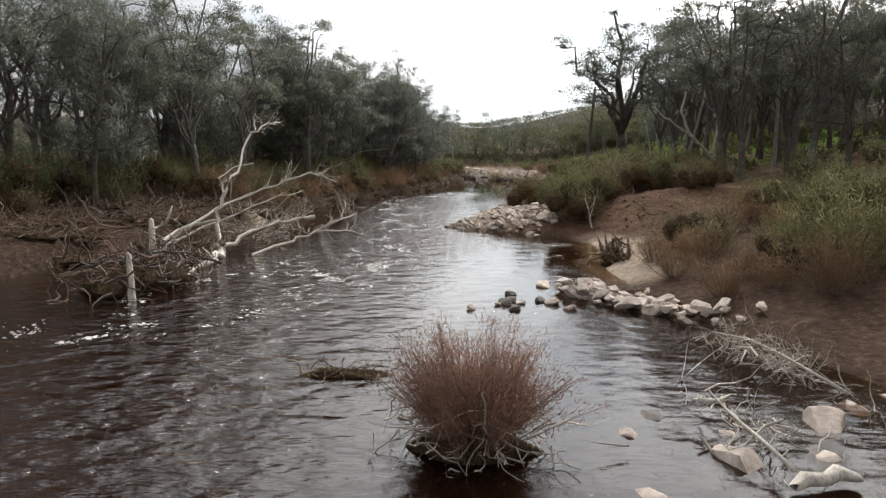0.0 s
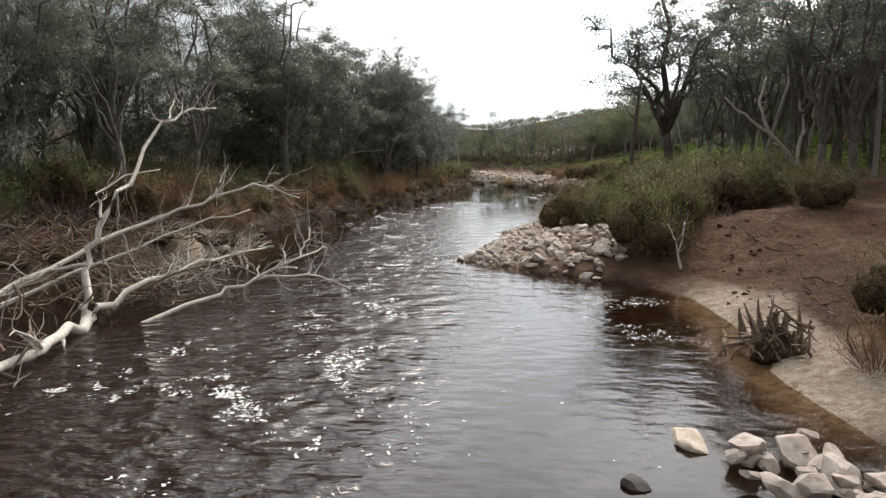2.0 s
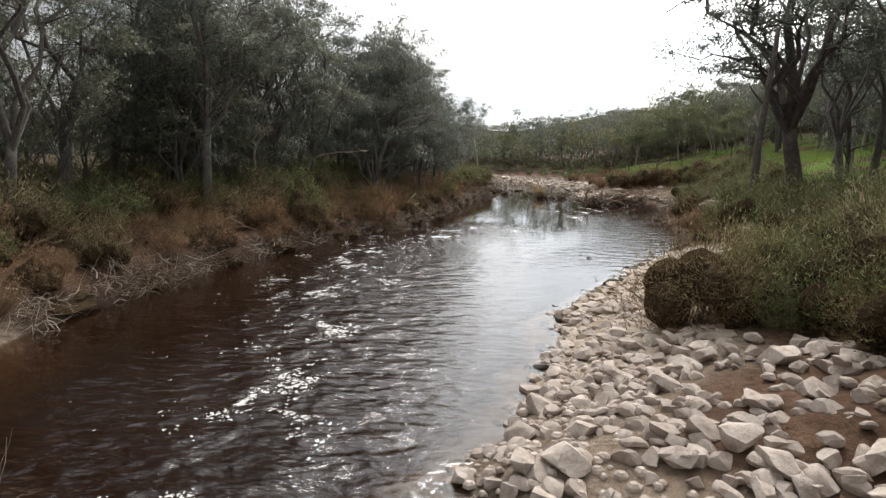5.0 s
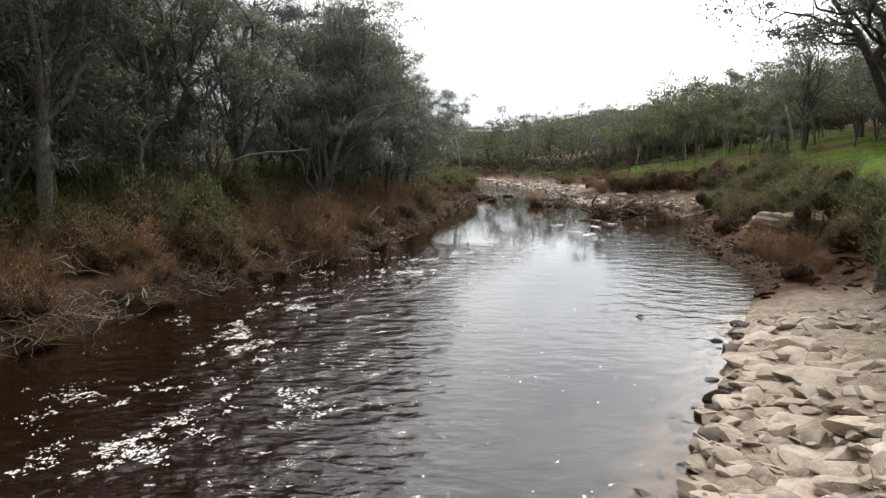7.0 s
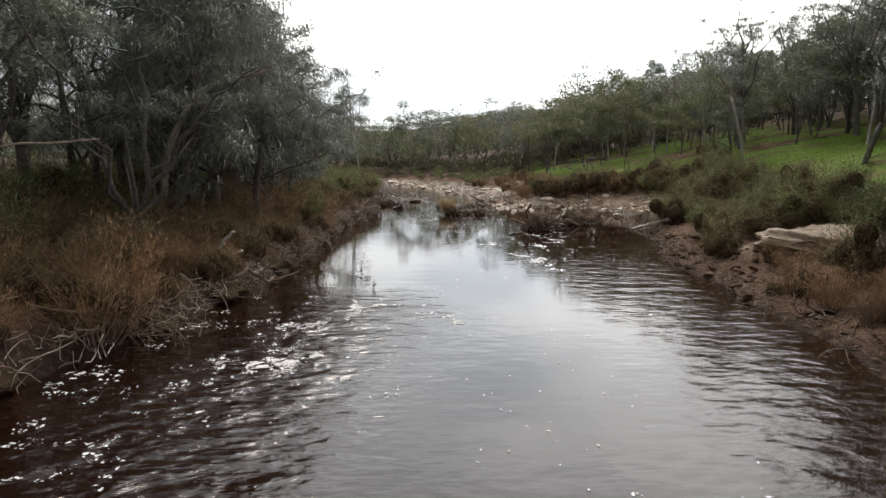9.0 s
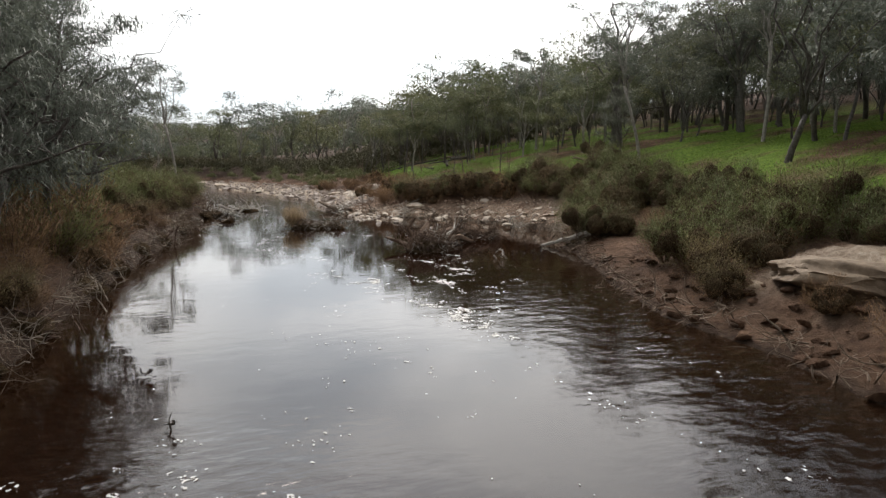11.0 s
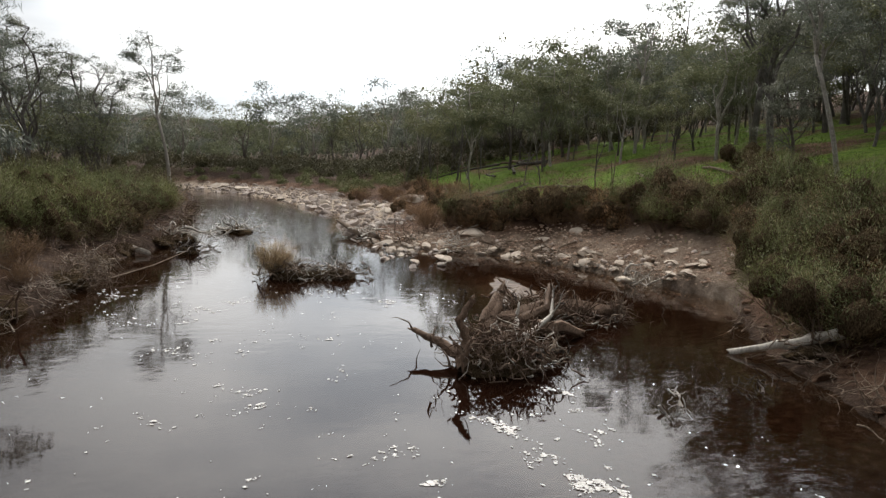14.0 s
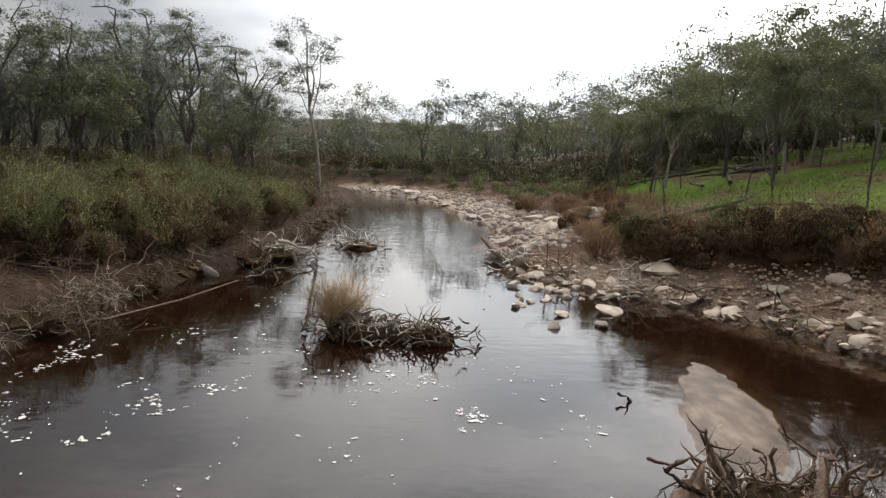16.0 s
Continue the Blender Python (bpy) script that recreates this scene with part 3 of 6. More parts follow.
def tree(name, label, seed, bark, leaf_mat, leaf, clump, leaves, droop, group="riverside trees", flat=0.5, forked=True, **shape):
    rng = np.random.default_rng(seed)
    tubes, tips = (grow_forked if forked else grow)(rng, **shape)
    g = Geo()
    for p_, r_, s_ in tubes:
        g.tube(p_, r_, s_)
    top = tagged(new(name), label, "tree", group)
    part("trunk", g.mesh("trunk", bark, True), top)
    c = Geo()
    cen, dirs, hubs = [], [], []
    if forked:
        tips = [t_ for t_ in tips if rng.random() < 0.68]
    for n_tip, (tip, td) in enumerate(tips):
        k = max(3, int(leaves / len(tips) * (1.0 if forked else 1.5 if n_tip % 2 == 0 else 0.5) * rng.uniform(0.5, 1.5)))
        ball = rng.normal(size=(k, 3))
        ball = ball / np.linalg.norm(ball, axis=1, keepdims=True) * rng.random((k, 1)) ** (0.75 if forked else 0.6)
        at = np.array(tip) + ball * clump * 1.55 * np.array((1, 1, flat)) * rng.uniform(0.65, 1.3)
        cen.append(at)
        hubs.append(np.repeat((np.array(tip) - np.array((0, 0, clump * 0.6)))[None], k, 0))
        dirs.append(rng.normal(size=(k, 3)) * 0.7 + np.array((td.x * 0.5, td.y * 0.5, -droop)))
    c.leaves(rng, np.concatenate(cen), np.concatenate(dirs), leaf[0], leaf[1], np.concatenate(hubs))
    part("crown", c.mesh("crown", leaf_mat), top)
    return top


TREES = {
    "gum": [tree("gum_tree", "spreading grey-green gum tree with crooked limbs and open crown", 11 + i, (M_BARK_DARK, M_BARK_GREY, M_BARK_GREY)[i], M_GUM, (0.15, 0.058), 0.62, 9000, 0.5,
                 height=12.0 + i, radius=0.25, bare=(0.2, 0.28, 0.24)[i], limbs=6, spread=4.6, twigs=4, lift=0.10) for i in range(3)],
    "white": [tree("white_gum_tree", "tall slender gum tree with pale trunk and high crown", 31 + i, M_BARK_PALE, M_GUM, (0.15, 0.058), 0.60, 6500, 0.5,
                   height=14 + 1.5 * i, radius=0.155, bare=0.5, limbs=5, spread=3.1, twigs=4, lift=0.12, lean=0.03) for i in range(2)],
    "oak": [tree("sheoak_tree", "dark dense drooping sheoak tree on the river bank", 51 + i, M_BARK_DARK, M_OAK, (0.30, 0.034), 0.58, 9000, 1.0, forked=False,
                 height=11.0 + i, radius=0.2, bare=0.22, limbs=13, spread=3.5, twigs=5, lift=0.05) for i in range(3)],
    "wide": [tree("sheoak_tree", "broad drooping sheoak tree leaning over the water", 59, M_BARK_GREY, M_OAK, (0.28, 0.030), 0.58, 9000, 1.0,
                  height=9.6, radius=0.24, bare=0.16, limbs=7, spread=5.4, twigs=5, lift=0.06, lean=0.12)],
    "fine": [tree("sheoak_tree", "dark drooping sheoak with fine needles leaning over the bank", 56 + i, M_BARK_DARK, M_OAK, (0.30, 0.028), 0.58, 9500, 1.0, forked=False,
                  height=10.5 + i, radius=0.2, bare=0.16, limbs=13, spread=4.0, twigs=6, lift=0.08, lean=0.14) for i in range(2)],
    "sapling": [tree("young_gum_tree", "young leafy grey-green gum branching from near the ground", 91 + i, M_BARK_GREY, M_GUM, (0.13, 0.05), 0.55, 5200, 0.4, "young gums",
                     height=5.6 + 0.8 * i, radius=0.085, bare=0.12, limbs=7, spread=2.7, twigs=4, lift=0.12, lean=0.08) for i in range(2)],
    "back": [tree("woodland_tree", "dark grey-green woodland tree deep in the bush", 61 + i, M_BARK_GREY, M_GUM, (0.30, 0.13), 0.75, 2300, 0.5, "woodland trees",
                  height=11.5 + i, radius=0.2, bare=0.2, limbs=6, spread=4.4, twigs=3, lift=0.1, sides=3) for i in range(2)],
    "slope": [tree("slope_tree", "small olive-green umbrella-crowned woodland tree", 71 + i, (M_BARK_DARK, M_BARK_PALE, M_BARK_GREY)[i], M_FOREST, (0.13, 0.058), 0.68, 6000, 0.25, "slope trees", 0.55,
                   height=6.4 + 0.9 * i, radius=0.11, bare=0.24 + 0.05 * i, limbs=5, spread=2.8, twigs=3, lift=0.16, lean=0.12) for i in range(3)],
    "far": [tree("distant_tree", "olive-green woodland tree on the far side of the river", 81 + i, (M_BARK_DARK, M_BARK_PALE, M_BARK_GREY)[i], M_GUM if i == 1 else M_FOREST, (0.19, 0.09), 0.74, 2500, 0.25, "distant trees", 0.62,
                 height=6.6 + 0.9 * i, radius=0.11, bare=0.15 + 0.05 * i, limbs=5, spread=2.9, twigs=3, lift=0.14, lean=0.12, sides=3) for i in range(3)],
}
first_used = set()


def plant(ob, x, y, size=1.0, turn=0.0, sink=0.0, tilt=0.0):
    """Stands a copy of a plant (or first the plant itself) on the ground."""
    m = pose(x, y, ground_z(x, y) - sink, tilt, 0, turn)
    if ob.name not in first_used:
        first_used.add(ob.name)
        c = ob
    else:
        c = copy_thing(ob, m)
    c.matrix_basis = m @ Matrix.Scale(size, 4)
    return c


def rock_edge(y):
    """Where the bare rocks of the bar end and its shrubs begin."""
    return 5.5 + 0.16 * (y - 30) if y < 36.3 else 4.3


rs = np.random.default_rng(5)


def scatter(kinds, x0, x1, y0, y1, gap, ok, sizes=(0.8, 1.15), limit=400):
    """Stands plants at random places that keep a gap between them."""
    placed = []
    for _ in range(limit * 14):
        x, y = rs.uniform(x0, x1), rs.uniform(y0, y1)
        if len(placed) >= limit or not ok(x, y):
            continue
        if all((x - a) ** 2 + (y - b) ** 2 > gap * gap for a, b in placed):
            placed.append((x, y))
            k = kinds[rs.integers(len(kinds))]
            plant(k, x, y, rs.uniform(*sizes), rs.uniform(0, 360))
    return placed


def off_left(x, y):
    return float(left_x(y)) - x


def off_right(x, y):
    return x - float(right_x(y))


T = TREES
# left woods: front row, body, deep bush
scatter(T["oak"] + T["gum"], -26, -6, 45, 58, 3.2, lambda x, y: 5.5 < off_left(x, y) < 10, (0.8, 1.0), 9)
scatter(T["oak"] + T["gum"], -26, -6, 58, 70, 3.2, lambda x, y: 5.5 < off_left(x, y) < 9, (0.65, 0.85), 4)
scatter(T["gum"] + T["oak"][:1], -32, -8, 20, 46, 3.2, lambda x, y: 8 < off_left(x, y) < 15, (0.8, 1.0), 20)
scatter(T["gum"] + T["oak"] + T["oak"] + T["white"][:1], -45, -9, 16, 82, 4.0, lambda x, y: off_left(x, y) > 10 + (5 if y < 46 else 0), (0.75, 1.05), 15)
for x, y, k, sz in ((-6.4, 63.2, "wide", 0.76), (-6.6, 66.6, "oak", 1.0), (-5.9, 69.4, "oak", 1.05), (-11.8, 61, "oak", 0.95), (-14.8, 63, "oak", 1.05), (-18, 62, "oak", 1.1), (-16.2, 67, "gum", 1.1), (-13.5, 55, "oak", 1.0), (-16.5, 30, "oak", 0.95), (-20, 27, "oak", 1.0), (-19, 33, "oak", 1.0), (-11.8, 52, "gum", 1.0), (-16, 58, "oak", 1.1), (-12.2, 58.5, "gum", 1.0), (-16.5, 53, "oak", 1.1), (-14.5, 37.5, "gum", 0.85), (-16.5, 41, "gum", 1.0), (-14.5, 44, "gum", 0.85), (-18.5, 36, "gum", 0.85), (-20.5, 40.5, "oak", 1.0), (-19, 46, "gum", 1.1), (-23, 44, "gum", 0.85)):
    plant(T[k][int(y) % len(T[k])], x, y, sz, 41 * y)
for x, y, k, sz in ((-4.6, 70, "oak", 0.8), (-4.9, 74, "wide", 0.8), (-4.3, 78.5, "oak", 0.75), (-4.2, 82.5, "wide", 0.75), (-6.4, 72, "oak", 0.9), (-7, 77, "oak", 0.9), (-6.6, 81.5, "oak", 0.9)):
    plant(T[k][int(y) % len(T[k])], x, y, sz, 29 * y)
scatter(T["back"], -48, -10, 106, 136, 3.0, lambda x, y: off_left(x, y) > 9 and y > 104 - x * 0.2, (0.55, 0.85), 20)
scatter(T["fine"], -9, -4, 66, 88, 3.2, lambda x, y: 3.6 < off_left(x, y) < 5.5, (0.85, 1.05), 6)
scatter(T["oak"] + T["gum"][:1], -16, -6, 70, 90, 2.6, lambda x, y: 6 < off_left(x, y) < 11, (0.9, 1.15), 10)
scatter(T["back"], -75, -16, 18, 104, 3.8, lambda x, y: off_left(x, y) > 15, (0.55, 0.75), 30)
scatter(T["sapling"], -26, -6, 42, 62, 2.3, lambda x, y: 6.2 < off_left(x, y) < 10.5, (0.85, 1.3), 13)
# right woods
big = tree("big_gum_tree", "large spreading gum tree with thick dark limbs on the bank", 25, M_BARK_DARK, M_GUM, (0.16, 0.064), 0.80, 32000, 0.5, "big gum",
           height=15.6, radius=0.46, bare=0.27, limbs=9, spread=6.3, twigs=6, lift=0.06, lean=0.03)
plant(big, 14.95, 57.4, 1.0, 150)
scatter(T["gum"] + T["oak"][:1] + T["white"], 15, 44, 37, 72, 4.0, lambda x, y: off_right(x, y) > 11 and (x - 14.6) ** 2 + (y - 57.4) ** 2 > 24 and x > 13 + 0.10 * max(0, y - 45), (0.8, 1.02), 32)
for x, y, k, sz in ((17.5, 46, 1, 1.1), (20.5, 50, 0, 1.15), (23.5, 46, 1, 1.15), (19.5, 62, 2, 1.1), (18.0, 52.5, 2, 1.0), (26, 57, 0, 1.15), (22.5, 65, 1, 1.1), (16.5, 40, 0, 1.05), (21, 39, 2, 1.1), (24.5, 36, 1, 1.1)):
    plant(T["gum"][k], x, y, sz * 0.9, 37 * y)
scatter(T["back"], 26, 75, 34, 78, 4.4, lambda x, y: True, (0.85, 1.1), 26)
scatter(T["gum"], 24, 46, 4, 32, 6.5, lambda x, y: x > 17 + 0.5 * y, (0.8, 1.0), 5)
scatter(T["white"][:1] + T["gum"] + T["oak"], 25, 48, 70, 112, 3.6, lambda x, y: x > max(31, 9 + 0.72 * (y - 63)), (0.7, 0.95), 18)
for x, y, k, sz in ((29.5, 95, "gum", 0.8), (31, 98, "gum", 0.9), (26.8, 95.7, "slope", 0.9), (23.1, 107.2, "slope", 0.9), (33.5, 101, "slope", 1.2), (31.5, 91, "sapling", 1.1), (35, 89, "gum", 0.95), (29.5, 101, "sapling", 0.85), (24.8, 86.4, "white", 0.82), (25.6, 89.4, "oak", 0.45), (32.4, 84.7, "white", 1.0), (38.5, 86.6, "white", 1.0), (41, 95, "white", 0.95)):
    plant(T[k][1], x, y, sz * (0.8 if k == "white" and y < 90 else 1.0), 53 * y + (95 if k == "white" else 0))
scatter(T["back"], 40, 95, 72, 125, 4.4, lambda x, y: x > 8 + 0.82 * (y - 63), (0.7, 1.0), 32)
scatter(T["gum"] + T["back"], 36, 52, 66, 112, 4.2, lambda x, y: x > max(38, 16 + 0.72 * (y - 63)), (0.75, 1.0), 12)
scatter(T["slope"] + T["far"][:1] + T["sapling"], 29, 56, 66, 112, 2.2, lambda x, y: x > max(32, 11 + 0.72 * (y - 63)), (0.7, 1.1), 64)
plant(T["white"][0], 27.9, 105, 0.72, 70)
plant(T["white"][1], 32, 131, 0.62, 10)
plant(T["slope"][1], 18.9, 112.4, 0.95, 120)
# slope woods and the woods ahead
scatter(T["slope"], 17, 42, 98, 134, 2.7, lambda x, y: x > 17.5 + max(0, 112 - y) * 0.55, (0.55, 1.05), 62)
scatter(T["far"], 20, 50, 106, 142, 3.0, lambda x, y: x > 24 + max(0, 114 - y), (0.5, 1.35), 50)
scatter(T["far"], 17, 90, 140, 200, 3.6, lambda x, y: True, (0.6, 1.6), 54)
scatter(T["white"] + T["gum"], 22, 70, 108, 175, 7.0, lambda x, y: x > 26 + max(0, 118 - y), (0.45, 0.72), 16)
scatter(T["far"], 44, 80, 100, 140, 3.8, lambda x, y: True, (0.8, 1.1), 24)
scatter(T["far"], -60, 18, 152, 200, 3.4, lambda x, y: off_right(x, y) > 8, (0.6, 1.45), 70)
scatter(T["back"], -110, 60, 175, 240, 6.0, lambda x, y: True, (0.6, 0.85), 18)
scatter(T["gum"][:1] + T["far"], -70, -12, 118, 150, 4.6, lambda x, y: off_left(x, y) > 13, (0.75, 1.1), 26)
for x, y, k, sz in ((-17.5, 117, 0, 0.85), (-13.5, 120, 1, 0.9), (-11.0, 118, 2, 0.8), (-8.2, 122, 0, 0.85), (-6.4, 119, 1, 0.7), (-21, 114, 2, 0.9)):
    plant(T["gum"][k], x, y, sz, 61 * y)
plant(T["white"][0], -1.6, 117, 0.85, 200)
scatter(T["far"] + T["sapling"], -30, -5, 113, 128, 2.4, lambda x, y: off_left(x, y) > 5, (0.8, 1.25), 20)
# saplings and undergrowth beneath the woods
scatter(T["far"], 20, 60, 104, 175, 3.2, lambda x, y: x > 22 + max(0, 112 - y) * 0.6, (0.35, 0.6), 26)
scatter(T["far"], -60, 14, 150, 180, 3.6, lambda x, y: off_right(x, y) > 6, (0.35, 0.6), 20)
# bare dead trunk beside the big gum
rng = np.random.default_rng(3)
snag_tree = tagged(new("standing_dead_tree"), "bare dark dead tree trunk standing on the bank", "dead tree")
dp, dr_, _ = limb(rng, Vector((0, 0, -0.3)), Vector((0.02, 0, 1)), 8.4, 0.18, 0.08, 6, 0.02, 0.0)
g = Geo()
g.tube(dp, dr_, 8)
part("trunk", g.mesh("trunk", M_BARK_DARK, True), snag_tree)
for k_, w_ in ((3, 0.5), (4, 2.6), (5, 4.2)):
    p_, r_, _ = limb(rng, dp[k_], Vector((math.cos(w_), math.sin(w_), 0.9)), 1.1, 0.06, 0.02, 3)
    g = Geo()
    g.tube(p_, r_, 5)
    part("limb", g.mesh("limb", M_BARK_DARK, True), snag_tree)
snag_tree.matrix_basis = pose(10.4, 51.2, ground_z(10.4, 51.2))

# far woods on the distant slopes
fw = Geo()
rng = np.random.default_rng(8)
fx, fy = rng.uniform(-420, 420, 5600), 205 + 560 * rng.random(5600) ** 1.3
keep = np.abs(fx) < 60 + 0.75 * fy
fx, fy = fx[keep], fy[keep]
fz = land(fx, fy)
per = 44
c_ = np.repeat(np.stack([fx, fy, fz + 3.4], 1), per, 0) + rng.normal(size=(len(fx) * per, 3)) * np.array((1.9, 1.9, 1.2))
fw.leaves(rng, c_, rng.normal(size=(len(c_), 3)), 0.85, 0.48, np.repeat(np.stack([fx, fy, fz + 1.5], 1), per, 0))
tagged(new("far_woods", fw.mesh("far_woods", M_DISTANT)), "distant hazy olive woodland covering low hills", "woods", kind="stuff")


# ---- shrubs ----
def shrub(name, label, seed, stem_mat, leaf_mat, height, spread, stems, sprays, leaf, rise, puff=0.11, group="riverbank shrubs", low=0.75):
    """Many stems fanning from one base, feathered with fine sprays."""
    rng = np.random.default_rng(seed)
    g, cen, dirs = Geo(), [], []
    for i in range(stems):
        w = rng.uniform(0, 2 * math.pi)
        out = rng.uniform(0.05, 1.0) ** 0.6
        d = unit(Vector((math.cos(w) * out * spread, math.sin(w) * out * spread, height * (1.05 - 0.35 * out))))
        ln = height * rng.uniform(low, 1.08)
        p0 = Vector((math.cos(w), math.sin(w), 0)) * 0.25 * spread * rng.random() + Vector((0, 0, -0.1))
        p_, r_, e = limb(rng, p0, d, ln, 0.012, 0.003, 3, 0.12, 0.05)
        g.tube(p_, r_, 3)
        for j in range(sprays):
            f = rng.uniform(0.25, 1.0)
            k = min(int(f * 3), 2)
            b = p_[k].lerp(p_[k + 1], f * 3 - k)
            m = 8
            cen.append(np.array(b) + rng.normal(size=(m, 3)) * puff * height / 1.5)
            dirs.append(np.array(d) * rise + rng.normal(size=(m, 3)) * 0.5)
    top = tagged(new(name), label, "shrub", group)
    part("stem_tuft", g.mesh("stem_tuft", stem_mat), top)
    c = Geo()
    c.leaves(rng, np.concatenate(cen), np.concatenate(dirs), leaf[0], leaf[1], np.array((0, 0, height * 0.35)))
    part("foliage", c.mesh("foliage", leaf_mat), top)
    return top


RED = [shrub("dry_shrub", "reddish-brown dry twiggy riverbank shrub", 101 + i, M_STEM, M_RED, 1.25, 1.0, 46, 10, (0.10, 0.011), 1.0) for i in range(2)]
BROWN = [shrub("brown_shrub", "olive-brown feathery riverbank shrub", 111 + i, M_STEM, M_BROWN, 1.4, 1.25, 40, 10, (0.15, 0.017), 0.8, 0.15) for i in range(2)]
GREEN = [shrub("green_shrub", "green feathery riverbank shrub", 121 + i, M_TWIG, M_GREEN, 1.45, 1.35, 40, 10, (0.15, 0.018), 0.7, 0.16) for i in range(2)]


# twig browns with bush-inside shade in the colour; litter and clods share it
M_BRUSH, n, l, p = material("twigs_with_inner_shade")
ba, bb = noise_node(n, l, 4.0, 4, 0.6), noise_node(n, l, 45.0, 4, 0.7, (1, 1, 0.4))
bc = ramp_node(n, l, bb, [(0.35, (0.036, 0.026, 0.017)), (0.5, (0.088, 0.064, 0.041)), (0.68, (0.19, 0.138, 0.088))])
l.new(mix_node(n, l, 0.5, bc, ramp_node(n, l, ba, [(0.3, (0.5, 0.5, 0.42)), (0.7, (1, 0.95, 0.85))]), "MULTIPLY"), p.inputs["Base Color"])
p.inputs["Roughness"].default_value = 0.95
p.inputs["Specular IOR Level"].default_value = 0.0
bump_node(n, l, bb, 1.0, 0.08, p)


def dome_shrub(name, label, seed, leaf_mat, skirt_mat, height, spread, clumps, per, leaf, group="riverbank shrubs"):
    """A bush of several rounded feathery lobes over a twiggy core coloured dark for inner shade, with a dry skirt and
    stems showing below.
    """
    rng = np.random.default_rng(seed)
    g, crown, skirt = Geo(), Geo(), Geo()
    lobes = []
    for i in range(7):
        w, out = 2.4 * i + rng.uniform(-0.4, 0.4), (0.1 if i == 0 else rng.uniform(0.3, 0.72))
        r = spread * rng.uniform(0.30, 0.46)
        top = height * (1.0 if i == 0 else rng.uniform(0.45, 0.95))
        lobes.append((np.array((math.cos(w) * out * spread, math.sin(w) * out * spread, max(top - r * 0.95, 0.2 * r))), r))
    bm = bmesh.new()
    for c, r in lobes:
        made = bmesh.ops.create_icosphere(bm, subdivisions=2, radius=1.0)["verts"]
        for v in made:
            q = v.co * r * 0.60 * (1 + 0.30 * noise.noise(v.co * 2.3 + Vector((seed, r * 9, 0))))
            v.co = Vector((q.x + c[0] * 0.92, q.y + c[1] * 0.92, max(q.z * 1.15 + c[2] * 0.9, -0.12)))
    for i in range(clumps):
        c, r = lobes[i % len(lobes)]
        d = rng.normal(size=3)
        d[2] = d[2] if d[2] > 0 else d[2] * 0.6
        d = d / np.linalg.norm(d)
        at0 = c + d * r * rng.uniform(0.70, 1.02) * np.array((1, 1, 1.1))
        at0[2] = max(at0[2], 0.05)
        if i % 2 == 0:
            base = Vector((c[0] * 0.35, c[1] * 0.35, -0.1))
            p_, r_, _ = limb(rng, base, unit(Vector(at0) - base), (Vector(at0) - base).length * 1.12, 0.012, 0.003, 3, 0.08, 0.03)
            g.tube(p_, r_, 3)
        k = int(per * rng.uniform(0.5, 1.5))
        plume = d * 0.55 + np.array((0, 0, 0.75)) + rng.normal(size=3) * 0.3
        plume = plume / np.linalg.norm(plume)
        along = rng.uniform(-0.75, 0.7, (k, 1))
        at = at0 + plume * along * r + rng.normal(size=(k, 3)) * r * (0.30 - 0.18 * along)
        at[:, 2] = np.maximum(at[:, 2], 0.0)
        (skirt if at0[2] < 0.34 * height else crown).leaves(rng, at, plume * 0.9 + d * 0.3 + rng.normal(size=(k, 3)) * 0.35, leaf[0], leaf[1], np.repeat(c[None], k, 0))
    top = tagged(new(name), label, "shrub", group)
    part("stem_tuft", g.mesh("stem_tuft", M_STEM), top)
    # twig core, its colour darkened so gaps between leaves read as shade
    core = bpy.data.meshes.new("shaded_twig_core")
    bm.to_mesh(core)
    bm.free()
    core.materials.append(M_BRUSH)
    part("shaded_twig_core", core, top, "dense inner twigs, coloured dark for the shade inside the bush")
    part("foliage", crown.mesh("foliage", leaf_mat), top)
    tagged(part("dry_skirt", skirt.mesh("dry_skirt", skirt_mat), top, "brown dry lower twigs"), kind="stuff")
    return top


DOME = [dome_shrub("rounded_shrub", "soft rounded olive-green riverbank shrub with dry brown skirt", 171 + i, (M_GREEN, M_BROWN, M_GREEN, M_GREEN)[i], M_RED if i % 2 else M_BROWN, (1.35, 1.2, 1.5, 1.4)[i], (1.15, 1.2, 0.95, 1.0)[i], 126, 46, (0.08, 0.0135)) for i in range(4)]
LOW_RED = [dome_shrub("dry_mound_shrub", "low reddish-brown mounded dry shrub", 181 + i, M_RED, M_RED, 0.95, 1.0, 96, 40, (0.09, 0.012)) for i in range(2)]


